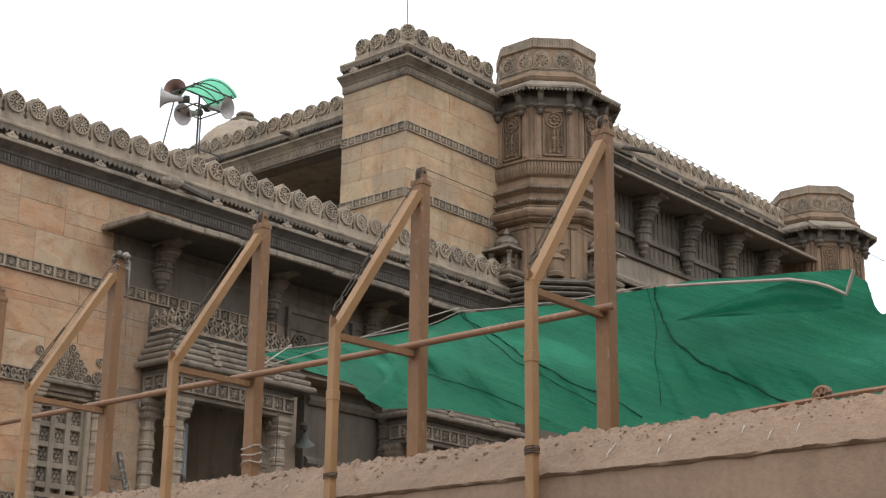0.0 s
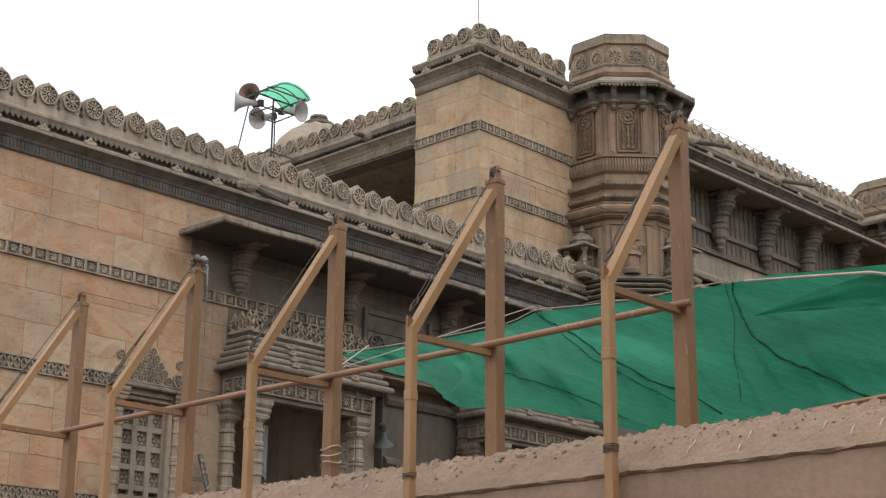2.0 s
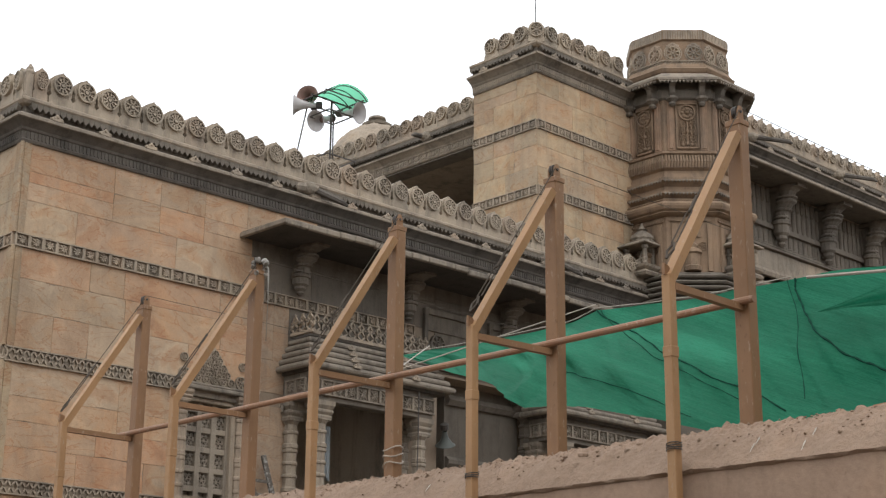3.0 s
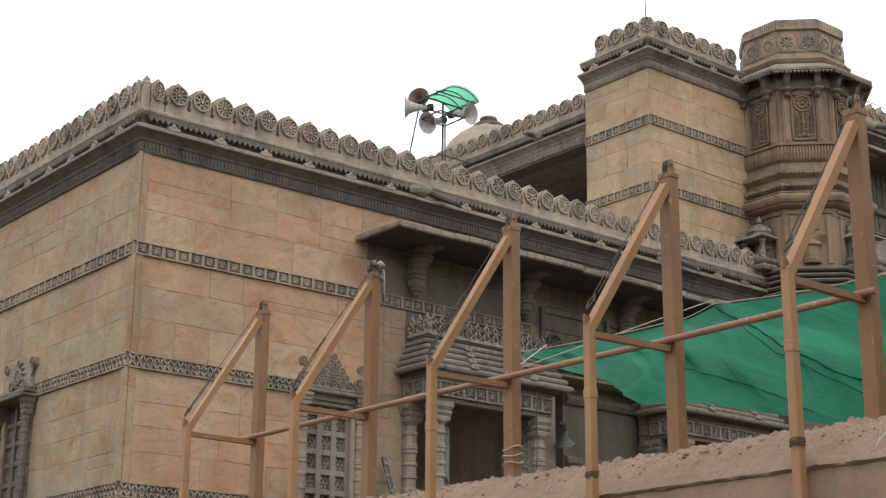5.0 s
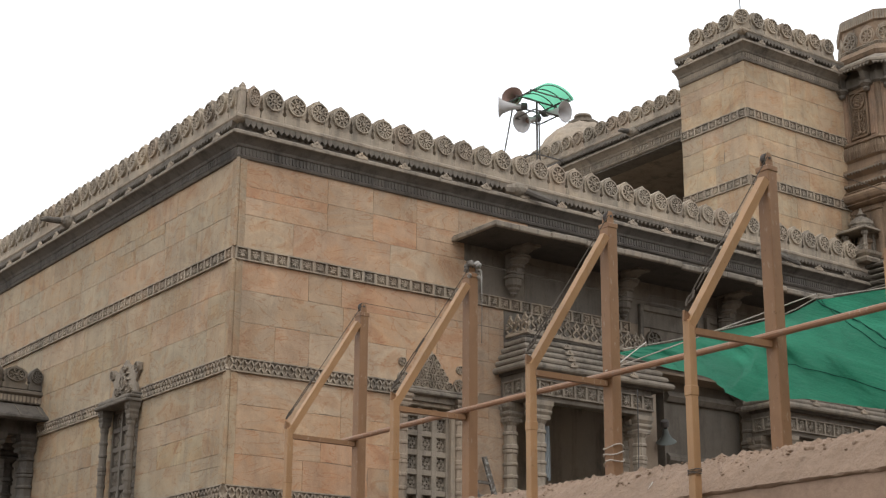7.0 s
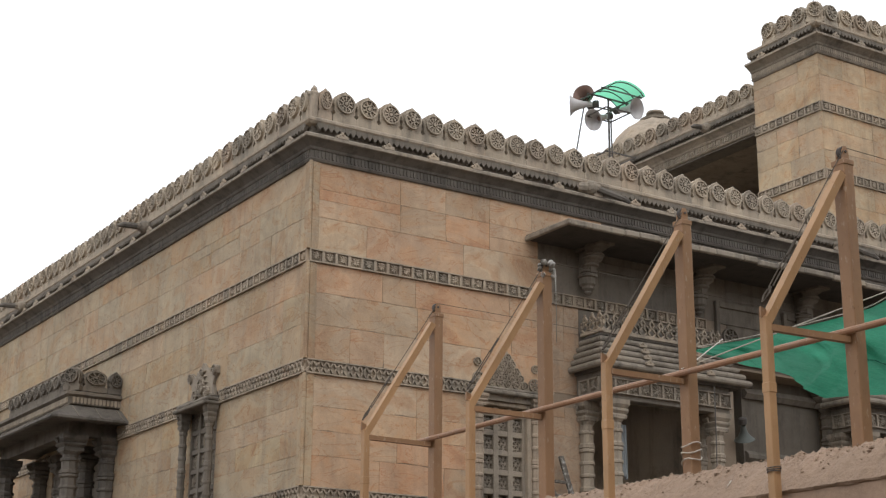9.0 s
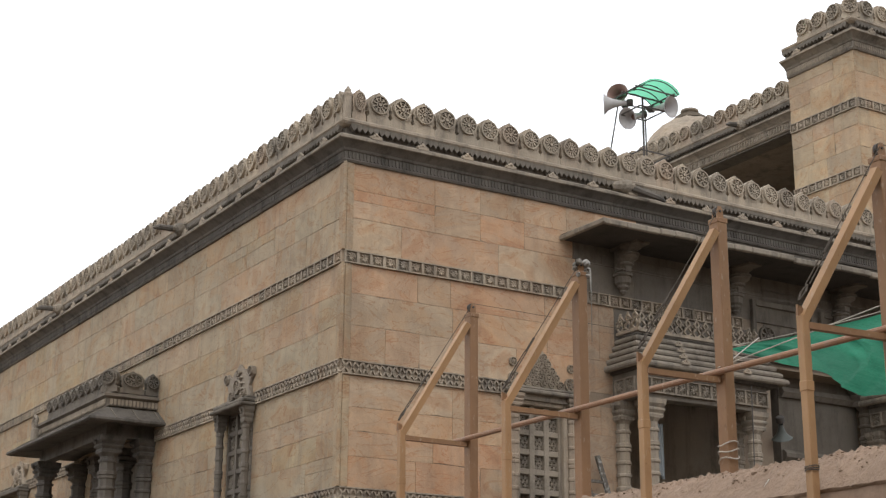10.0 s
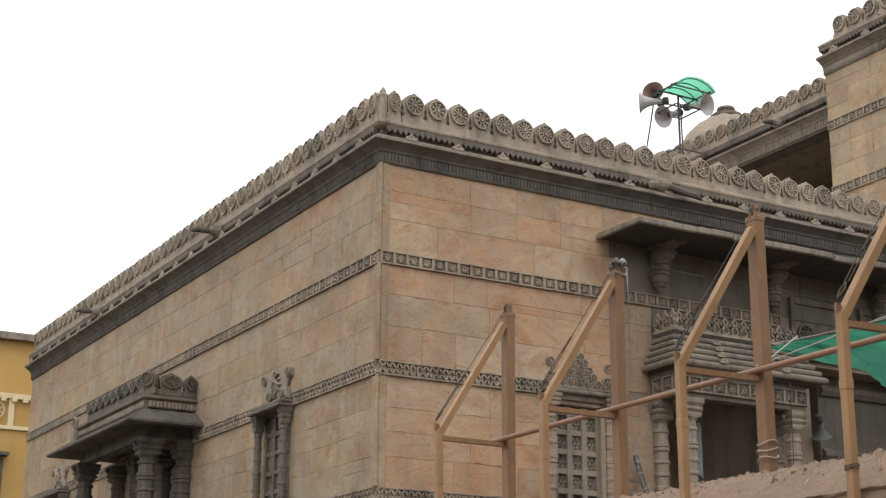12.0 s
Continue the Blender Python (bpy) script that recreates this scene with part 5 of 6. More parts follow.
for k in range(-3, 4):
    for u, v in ((1, 0), (0.5, 0.866), (0.5, -0.866)):
        ox, oz = -v * k * 0.078, u * k * 0.078
        ends = []
        for sgn in (-1, 1):
            t = min((hx - sgn * u * ox / max(abs(u), 1e-6)) / abs(u) if u else 9, (hz - sgn * (1 if v > 0 else -1) * oz) / abs(v) if v else 9)
            ends.append((ox + sgn * u * t, oz + sgn * v * t))
        if abs(ox) < hx and abs(oz) < hz:
            beam(bm, (ends[0][0], 0, ends[0][1]), (ends[1][0], 0, ends[1][1]), 0.04, 0.02, (0, 1, 0))
ME_JALI = mesh_of("jali_panel", bm, M_GREY)
for i in range(nx):
    for j in range(nz):
        piece("jali_panel", ME_JALI, win, pose(gx + (i + 0.5) * cw - 4.29, 0.12, gz + (j + 0.5) * chh - 5.0))
for s in (gx0 - 0.05, gx1 + 0.09):
    me = column_mesh(2.25, M_CARVED, 0.095)
    piece("colonnette", me, win, pose(s - 4.29, -0.06, -0.15))
bm = bmesh.new()
box(bm, gx0 - 0.24, gx1 + 0.26, -0.24, 0.0, 7.11, 7.19, 0.02)
box(bm, gx0 - 0.18, gx1 + 0.2, -0.19, 0.0, 7.19, 7.25, 0.02)
box(bm, gx0 - 0.16, gx1 + 0.2, -0.12, 0.0, 7.0, 7.11)
h = part("window_hood", bm, M_GREY, win)
h.matrix_local = pose(-4.29, 0, -5.0)
bm = bmesh.new()
prism(bm, [(-0.52, 0), (0.52, 0), (0.50, 0.12), (0.36, 0.22), (0.32, 0.36), (0.16, 0.46), (0.10, 0.60), (0, 0.74), (-0.10, 0.60), (-0.16, 0.46), (-0.32, 0.36), (-0.36, 0.22), (-0.50, 0.12)], -0.05, 0)
for row in range(5):
    for k in range(5 - row):
        rosette(bm, (k - (4 - row) / 2) * 0.19, 0.10 + 0.125 * row, 0.078, -0.045, 6, 0.05, 10)
for s in (-1, 1):
    rosette(bm, s * 0.66, 0.46, 0.085, 0.0, 6, 0.06, 10)
    rosette(bm, s * 0.64, 0.15, 0.13, 0.0, 8, 0.06, 12)
    for k in range(5):
        tube(bm, [(s * 0.03, -0.05, 0.1 + 0.11 * k), (s * 0.12, -0.07, 0.13 + 0.11 * k), (s * (0.36 - 0.055 * k), -0.05, 0.10 + 0.125 * k)], [0.01, 0.02, 0.014], 5)
cr = part("carved_crest", bm, M_CARVED, win)
cr.matrix_local = pose(-0.06, 0, 2.25)

# ---- side windows and porch ----
def side_window(y0, y1, z0, z1, crest):
    w = empty("side_window", (0, (y0 + y1) / 2, z0))
    w.parent = mosque
    inv = Matrix.Translation((0, -(y0 + y1) / 2, -z0))
    me = column_mesh(z1 - z0, M_SOOT_SHADE, 0.068)
    for y in (y0 - 0.02, y1 + 0.02):
        piece("colonnette", me, w, inv @ pose(-0.16, y, z0))
    bm = bmesh.new()
    box(bm, -0.36, 0.0, y0 - 0.16, y1 + 0.16, z1, z1 + 0.07, 0.02)
    box(bm, -0.30, 0.0, y0 - 0.13, y1 + 0.13, z1 + 0.07, z1 + 0.16, 0.03)
    box(bm, -0.2, 0.0, y0 - 0.1, y1 + 0.1, z1 + 0.16, z1 + 0.2, 0.01)
    bmesh.ops.transform(bm, matrix=inv, verts=bm.verts[:])
    part("window_hood", bm, M_SOOT_SHADE, w)
    bm = bmesh.new()
    for i in range(4):
        y = y0 + (y1 - y0) * i / 3
        box(bm, 0.0, 0.12, y - 0.045, y + 0.045, z0, z1)
    for i in range(9):
        z = z0 + (z1 - z0) * i / 8
        box(bm, 0.01, 0.11, y0, y1, z - 0.045, z + 0.045)
    bmesh.ops.transform(bm, matrix=inv, verts=bm.verts[:])
    part("grille", bm, M_SOOT_SHADE, w)
    for i in range(3):
        for j in range(8):
            piece("jali_panel", ME_JALI, w, inv @ pose(0.06, y0 + (y1 - y0) * (i + 0.5) / 3, z0 + (z1 - z0) * (j + 0.5) / 8, 0, 0, 90))
    if crest:
        bm = bmesh.new()
        prism(bm, [(-0.58, 0), (0.58, 0), (0.55, 0.14), (0.48, 0.24), (0.54, 0.36), (0.66, 0.44), (0.66, 0.58), (0.54, 0.62), (0.42, 0.54), (0.32, 0.5), (0.26, 0.6), (0.12, 0.64), (0, 0.74), (-0.12, 0.64), (-0.26, 0.6), (-0.32, 0.5), (-0.42, 0.54), (-0.54, 0.62), (-0.66, 0.58), (-0.66, 0.44), (-0.54, 0.36), (-0.48, 0.24), (-0.55, 0.14)], -0.06, 0)
        rosette(bm, 0, 0.28, 0.15, -0.065, 8, 0.06, 12)
        for s in (-1, 1):
            rosette(bm, s * 0.27, 0.13, 0.10, -0.065, 6, 0.05, 8)
            rosette(bm, s * 0.56, 0.51, 0.10, -0.055, 6, 0.05, 10)
            for k in range(5):
                tube(bm, [(s * 0.03, -0.07, 0.08 + 0.11 * k), (s * 0.14, -0.09, 0.12 + 0.11 * k), (s * (0.44 - 0.075 * k), -0.06, 0.08 + 0.12 * k)], [0.01, 0.025, 0.014], 5)
        rosette(bm, 0, 0.55, 0.07, -0.065, 6, 0.05, 8)
        o = part("carved_crest", bm, M_CARVED, w)
        o.matrix_local = inv @ pose(-0.02, (y0 + y1) / 2, z1 + 0.2, 0, 0, -90)
    return w


side_window(LWIN[0], LWIN[1], LWIN[2], LWIN[3], True)
side_window(18.0, 19.6, 4.0, 7.0, True)

porch = empty("porch", (0, 10.9, 3.0))
porch.parent = mosque
pinv = Matrix.Translation((0, -10.9, -3.0))


def padd(name, bm, mat):
    bmesh.ops.transform(bm, matrix=pinv, verts=bm.verts[:])
    return part(name, bm, mat, porch)


PD = 1.12    # how far it stands out
py0, py1 = 8.75, 13.6
pz = 7.42
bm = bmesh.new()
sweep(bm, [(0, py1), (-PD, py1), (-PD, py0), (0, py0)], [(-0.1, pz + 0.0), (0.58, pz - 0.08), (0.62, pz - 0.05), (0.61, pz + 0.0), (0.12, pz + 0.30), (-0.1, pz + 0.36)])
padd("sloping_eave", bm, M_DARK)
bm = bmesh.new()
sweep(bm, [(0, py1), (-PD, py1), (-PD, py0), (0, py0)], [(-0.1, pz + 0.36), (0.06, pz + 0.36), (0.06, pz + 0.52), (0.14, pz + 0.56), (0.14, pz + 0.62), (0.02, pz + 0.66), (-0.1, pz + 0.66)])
padd("parapet_ledge", bm, M_SOOT_SHADE)
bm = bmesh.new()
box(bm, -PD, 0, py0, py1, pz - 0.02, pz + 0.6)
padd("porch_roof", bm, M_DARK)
piece("merlon", ME_MERLON_P[0], porch, pinv @ pose(-PD + 0.05, py0 + 0.05, pz + 0.66, 0, 0, -45) @ Matrix.Diagonal((0.8, 1.3, 0.84, 1)))
for x, k in ((-0.62, 1.18), (-0.16, 0.66)):
    piece("merlon", ME_MERLON_P[2], porch, pinv @ pose(x, py0, pz + 0.66) @ Matrix.Diagonal((k, 1, 0.78, 1)))
for p, q in (((-PD, py1 - 0.75), (-PD, py0)),):
    a, b = Vector((*p, 0)), Vector((*q, 0))
    d = b - a
    n = max(1, round(d.length / 0.48))
    for i in range(n):
        c = a + d * ((i + 0.5) / n)
        piece("merlon", ME_MERLON_P[i % 3], porch, pinv @ pose(c.x, c.y, pz + 0.66, 0, 0, math.degrees(math.atan2(d.y, d.x))) @ Matrix.Diagonal((0.95, 1, 0.72, 1)))
PP = [(0, py1), (-PD, py1), (-PD, py0), (0, py0)]
run_teeth("frieze_teeth", ME_REED_C, porch, PP, pz + 0.37, 0.085, 0.07).matrix_local = pinv
for i in range(9):
    y = py0 - 0.35 + i * (py1 - py0 + 0.7) / 9
    bm = bmesh.new()
    beam(bm, (-PD - 0.61, y, pz + 0.0), (-PD - 0.13, y + 0.02, pz + 0.30), 0.03, 0.025, (0, 1, 0))
    padd("eave_batten", bm, M_SOOT_SHADE)
for i in range(3):
    x = -PD + i * 0.5
    bm = bmesh.new()
    beam(bm, (x, py0 - 0.61, pz + 0.0), (x, py0 - 0.13, pz + 0.30), 0.03, 0.025, (1, 0, 0))
    padd("eave_batten", bm, M_SOOT_SHADE)
bm = bmesh.new()
tube(bm, [(-1.5, 12.80 + 0.15 * math.cos(a), 7.97 + 0.15 * math.sin(a)) for a in [2 * math.pi * i / 14 for i in range(15)]], 0.045, 6)
tube(bm, [(-1.5, 12.80 + 0.05 * math.cos(a), 7.97 + 0.05 * math.sin(a)) for a in [2 * math.pi * i / 8 for i in range(9)]], 0.03, 5)
box(bm, -1.56, -1.44, 12.64, 12.92, 7.40, 7.83, 0.03)
padd("scroll_finial", bm, M_GREY)
bm = bmesh.new()
box(bm, -PD + 0.02, -PD + 0.28, py0 + 0.05, py1 - 0.05, pz - 0.3, pz, 0.01)
box(bm, -PD + 0.28, 0, py0 + 0.05, py0 + 0.3, pz - 0.3, pz, 0.01)
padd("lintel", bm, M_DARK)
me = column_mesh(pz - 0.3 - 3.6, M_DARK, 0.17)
for x, y in ((-PD + 0.15, py0 + 0.2), (-PD + 0.15, py1 - 0.2), (-0.12, py0 + 0.2), (-0.12, py1 - 0.2)):
    piece("column", me, porch, pinv @ pose(x, y, 3.6))
for y in (10.35, 11.95):
    piece("column", me, porch, pinv @ pose(-0.10, y, 3.6))
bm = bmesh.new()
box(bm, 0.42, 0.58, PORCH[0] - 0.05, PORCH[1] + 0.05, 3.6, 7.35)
padd("porch_back_wall", bm, M_SOOT_SHADE)
bm = bmesh.new()
box(bm, -PD - 0.1, 0, py0 - 0.1, py1 + 0.1, 3.3, 3.6, 0.02)
padd("floor_slab", bm, M_GREY)

# waterspouts
def spout(x, y, z, dx, dy, length=0.75, drop=0.02):
    bm = bmesh.new()
    d = Vector((dx, dy, 0)).normalized()
    s = Vector((x, y, z))
    tube(bm, [s - d * 0.15, s + d * 0.05, s + d * 0.3], [0.11, 0.12, 0.08], 8)
    bmesh.ops.create_icosphere(bm, subdivisions=2, radius=0.15, matrix=Matrix.Translation(s + d * 0.12))
    root = part("waterspout", bm, M_GREY, mosque)
    bm = bmesh.new()
    tube(bm, [s + d * 0.2, s + d * (0.3 + length) + Vector((0, 0, -drop)), s + d * (0.42 + length) + Vector((0, 0, -drop * 1.15 - 0.04))], [0.075, 0.065, 0.03], 8)
    part("spout_pipe", bm, M_DARK, root)
    return root


for y in (7.3, 15.7):
    spout(-0.15, y, ZT + 0.58, -1, 0, 0.3)
for x in (6.1, 13.3):
    spout(x, -0.15, ZT + 0.60, 0.9, -0.45, 0.5, 0.22)
for x in (22.4, 26.9):
    spout(x, TY - 0.15, RZ + 0.58, 0.45, -0.9, 0.8, 0.24)
spout(CX - 0.1, 4.6, ZC + 0.55, -1, 0, 0.2)

# antenna rod on the raised corner
bm = bmesh.new()
tube(bm, [(TX + 0.15, TY + 0.15, RZ + 0.4), (TX + 0.1, TY + 0.12, RZ + 2.6)], 0.014, 6)
rod = part("lightning_rod", bm, M_STEEL)
tagged(rod, "thin steel rod standing on the raised corner", "rod")

# ladder against the front
lad = empty("ladder", (5.3, -0.25, 3.6))
tagged(lad, "old paint-splashed wooden ladder leaning beside the bay", "ladder")
for top, foot in (((0.08, 0.1, 2.49), (0.62, -0.3, 0.0)), ((-0.20, 0.1, 2.04), (0.26, -0.3, 0.0))):
    bm = bmesh.new()
    beam(bm, foot, top, 0.1, 0.05, (1, 0, 0))
    part("rail", bm, M_LADDER, lad)
for z in (0.35, 0.7, 1.05, 1.4, 1.72, 1.99):
    k = z / 2.49
    bm = bmesh.new()
    beam(bm, (0.62 - 0.54 * k, -0.3 + 0.4 * k, z), (0.26 - 0.46 * z / 2.04, -0.3 + 0.4 * z / 2.04, z + 0.02), 0.05, 0.05, (0, 0, 1))
    part("rung", bm, M_LADDER, lad)

# ---- yellow building behind the side ----
yb = empty("yellow_building", (-2, 36, 0))
tagged(yb, "yellow painted building with cream trim behind the mosque", "building")
bm = bmesh.new()
box(bm, -10, 6.5, 0, 8, 0, 15.15)
part("wall", bm, M_YELLOW, yb)
bm = bmesh.new()
box(bm, -10.3, 6.8, -0.35, 8.2, 15.15, 15.42)
part("roof_slab", bm, M_GREY, yb)
bm = bmesh.new()
box(bm, -10, 6.6, -0.16, 0, 12.85, 13.05)
box(bm, -10, 6.6, -0.10, 0, 11.66, 11.8)
for i in range(40):
    box(bm, -10 + i * 0.42, -9.8 + i * 0.42, -0.22, -0.16, 12.72, 12.95)
for x in (1.2, 4.62):
    box(bm, x, x + 0.22, -0.10, 0, 11.8, 12.85)
part("cream_trim", bm, M_CREAM, yb)
bm = bmesh.new()
rosette(bm, 4.12, 12.38, 0.36, 0, 8, 0.10, 20)
part("roundel", bm, M_CREAM, yb)
bm = bmesh.new()
box(bm, 3.7, 4.7, -0.5, 0, 10.6, 10.72)
box(bm, 3.8, 4.6, -0.04, 0.0, 9.0, 10.55)
part("window", bm, M_DARK, yb)

# ---- plastered boundary wall with a crumbling coping ----
WXF, WXB = -5.71, -5.26
bwall = empty("boundary_wall", (WXF, -14, 0))
tagged(bwall, "ochre plastered boundary wall with crumbling mud coping", "wall", kind="structure")
bm = bmesh.new()
box(bm, 0, WXB - WXF, -26, 22, 0, 2.745)
part("plaster_face", bm, M_PLASTER, bwall)
bm = bmesh.new()
NY, NP = 1300, 14
ys = [-9 + 13 * i / NY for i in range(NY + 1)]
rows = []
for y in ys:
    wob = 0.016 * noise.noise((y * 0.9, 3, 0)) + 0.008 * noise.noise((y * 4, 7, 0))
    row = []
    for j in range(NP + 1):
        t = j / NP
        px = -0.02 + 0.30 * t
        pz_ = 2.76 + 0.245 * (1 - (1 - t) ** 1.7) + wob * (0.2 + 0.6 * t)
        k = 0.008 + 0.036 * t * t
        pz_ += k * 0.35 * noise.noise((px * 6, y * 6, 1)) + k * 1.0 * max(0, noise.noise((px * 18, y * 17, 5)) - 0.12) + k * 0.6 * noise.noise((px * 45, y * 38, 2))
        px += 0.02 * noise.noise((px * 9, y * 9, 8))
        row.append(bm.verts.new((px, y, pz_)))
    row.append(bm.verts.new((WXB - WXF + 0.03, y, row[-1].co.z - 0.06)))
    row.append(bm.verts.new((WXB - WXF + 0.03, y, 2.6)))
    row.insert(0, bm.verts.new((-0.010 + 0.008 * noise.noise((0, y * 5, 4)), y, 2.748 + wob * 0.3 + 0.012 * noise.noise((2, y * 7, 4)))))
    row.insert(0, bm.verts.new((0.03, y, 2.735 + wob * 0.3)))
    rows.append(row)
for a, b in zip(rows, rows[1:]):
    for j in range(len(a) - 1):
        bm.faces.new((a[j], a[j + 1], b[j + 1], b[j]))
part("mud_coping", bm, M_RUBBLE, bwall)
# loose lumps along the top
rng = random.Random(11)
verts, faces = [], []
base = bmesh.new()
bmesh.ops.create_icosphere(base, subdivisions=1, radius=1)
bv = [v.co.copy() for v in base.verts]
bf = [[v.index for v in f.verts] for f in base.faces]
base.free()
for i in range(1500):
    y = rng.uniform(-9, 8)
    t = rng.uniform(0.1, 1.0) ** 0.6
    r = rng.uniform(0.002, 0.008) * (rng.uniform(1.8, 3.4) if rng.random() < 0.12 else 1)
    c = Vector((-0.02 + 0.30 * t, y, 2.76 + 0.245 * (1 - (1 - t) ** 1.7) + rng.uniform(-0.004, 0.012)))
    k = len(verts)
    sc = Vector((rng.uniform(0.7, 1.3), rng.uniform(0.8, 1.6), rng.uniform(0.5, 1.0))) * r
    verts += [c + Vector((v.x * sc.x, v.y * sc.y, v.z * sc.z)) * (1 + 0.3 * noise.noise(v * 2 + c * 9)) for v in bv]
    faces += [[k + j for j in f] for f in bf]
me = bpy.data.meshes.new("loose_lumps")
me.from_pydata(verts, [], faces)
me.materials.append(M_RUBBLE)
lumps = new("loose_lumps", me)
lumps.parent = bwall
lumps["kind"] = "stuff"

# white lime streaks run down the coping
rng = random.Random(21)
for yy in (-19.75, -19.62, -19.5, -19.05, -18.75, -16.4):
    bm = bmesh.new()
    for s in range(rng.randint(1, 3)):
        y = yy + 14 + rng.uniform(-0.05, 0.05)
        t0 = rng.uniform(0.2, 0.5)
        pts = []
        for i in range(5):
            t = t0 - i * 0.035
            pts.append((-0.02 + 0.30 * t - 0.004, y + rng.uniform(-0.002, 0.002), 2.76 + 0.245 * (1 - (1 - t) ** 1.7) + 0.008))
        tube(bm, pts, [0.001, 0.0035, 0.0025, 0.0018, 0.001], 6)
    part("lime_streak", bm, M_WHITEP, bwall, "white lime streak")

# ---- steel fence frames that straddle the wall ----
HX, FX, Y0 = -5.17, -5.773, -18.367
TOPZ = 4.80
POST_Y = (-18.367, -16.97, -15.50, -13.897, -12.345)


def fence_frame(y, fy, FRZ):
    f = empty("fence_frame", (HX, y, 0))
    bm = bmesh.new()
    box(bm, -0.042, 0.042, -0.048, 0.048, 0, TOPZ, 0.006)
    part("back_post", bm, M_POST, f)
    bm = bmesh.new()
    box(bm, -0.046, 0.046, -0.052, 0.052, TOPZ - 0.03, TOPZ + 0.006, 0.004)
    part("cap", bm, M_POST, f)
    fx = FX - HX
    bm = bmesh.new()
    box(bm, fx - 0.028, fx + 0.028, fy - 0.028, fy + 0.028, 0, FRZ + 0.03, 0.005)
    part("front_post", bm, M_POSTL, f)
    bm = bmesh.new()
    box(bm, fx - 0.031, fx + 0.031, fy - 0.031, fy + 0.031, FRZ - 0.42, FRZ - 0.36, 0.004)
    part("sleeve", bm, M_POSTL, f)
    bm = bmesh.new()
    beam(bm, (fx, fy, FRZ), (-0.05, -0.02, TOPZ - 0.09), 0.058, 0.052, (0, 1, 0))
    part("diagonal", bm, M_POSTL, f)
    bm = bmesh.new()
    beam(bm, (fx + 0.02, fy - 0.01, FRZ - 0.035), (-0.05, 0.0, FRZ - 0.06), 0.04, 0.038, (0, 1, 0))
    part("arm", bm, M_POST, f)
    # lug, pulley, tension rope and turnbuckle
    bm = bmesh.new()
    for y0, y1 in ((-0.028, -0.019), (0.019, 0.028)):
        prism(bm, [(-0.03, TOPZ), (0.03, TOPZ), (0.026, TOPZ + 0.06), (0.012, TOPZ + 0.095), (-0.012, TOPZ + 0.095), (-0.026, TOPZ + 0.06)], y0, y1)
    part("lug", bm, M_POST, f)
    bm = bmesh.new()
    disc(bm, 0, TOPZ + 0.06, 0.012, 0.036, -0.014, -0.002, 16)
    disc(bm, 0, TOPZ + 0.06, 0.012, 0.028, -0.006, 0.006, 16)
    disc(bm, 0, TOPZ + 0.06, 0.012, 0.036, 0.002, 0.014, 16)
    tube(bm, [(0, -0.034, TOPZ + 0.06), (0, 0.034, TOPZ + 0.06)], 0.009, 8)
    part("pulley", bm, M_STEEL, f)
    a, b = Vector((-0.03, -0.04, TOPZ + 0.06)), Vector((fx - 0.05, fy - 0.03, FRZ + 0.10))
    bm = bmesh.new()
    tube(bm, [a, b + (a - b) * 0.38], 0.0032, 6)
    part("tension_rope", bm, M_WIRE, f)
    bm = bmesh.new()
    p, q = b + (a - b) * 0.10, b + (a - b) * 0.30
    o = Vector((0, 0.018, 0))
    for s in (-1, 1):
        tube(bm, [p + o * s, q + o * s], 0.0045, 5)
    for s in (-1, 1):
        tube(bm, [b, b + (p - b) * 0.5 + o * s * 1.2, p], 0.007, 6)
    tube(bm, [q, b + (a - b) * 0.40], 0.009, 6)
    for t in (0.30, 0.335, 0.385):
        bmesh.ops.create_icosphere(bm, subdivisions=1, radius=0.011, matrix=Matrix.Translation(b + (a - b) * t) @ pose(0, 0, 0, 30, 40, 100 * t) @ Matrix.Diagonal((1, 0.5, 1.5, 1)))
    part("turnbuckle", bm, M_WIRE, f)
    bm = bmesh.new()
    prism(bm, [(fx - 0.045, FRZ + 0.02), (fx + 0.01, FRZ + 0.03), (fx + 0.0, FRZ + 0.07), (fx - 0.04, FRZ + 0.085)], fy - 0.008, fy + 0.008)
    part("hook_plate", bm, M_POST, f)
    tagged(f, "brown-painted steel fence frame with a slanting brace and wire pulley", "fence frame", "fence frames along the wall")
    return f


fence_frame(Y0, 0.06, 3.765)
ff = fence_frame(POST_Y[1], 0.12, 3.735)
for y in POST_Y[2:]:
    copy_thing(ff, pose(HX, y, 0))

# pipe rail fixed to the back posts
bm = bmesh.new()
tube(bm, [(HX - 0.068, -18.47, 3.735), (HX - 0.068, -16.9, 3.725), (HX - 0.068, -14.7, 3.73), (HX - 0.068, -12.2, 3.72)], 0.021, 10)
pipe = part("pipe_rail", bm, M_PIPE)
tagged(pipe, "long brown painted pipe rail fixed across the fence posts", "rail")
# wires from the pulleys across the court
for y in POST_Y:
    bm = bmesh.new()
    tube(bm, [(HX, y, TOPZ + 0.10), (HX + 8, y, TOPZ + 0.03), (HX + 16, y, TOPZ + 0.0)], 0.0024, 5)
    w = part("awning_wire", bm, M_WIRE)
    tagged(w, "thin steel awning wire stretched from a fence pulley", "wire", "awning wires")
# rope wound round one post and rag on another
def winding(x, y, z0, turns, r, mat, thick, h=0.05):
    bm = bmesh.new()
    pts = []
    for i in range(turns * 12 + 1):
        a = 2 * math.pi * i / 12
        pts.append((x + r * math.cos(a), y + r * math.sin(a), z0 + h * i / 12 + 0.2 * h * math.sin(a * 2.3)))
    tube(bm, pts, thick, 5)
    return bm


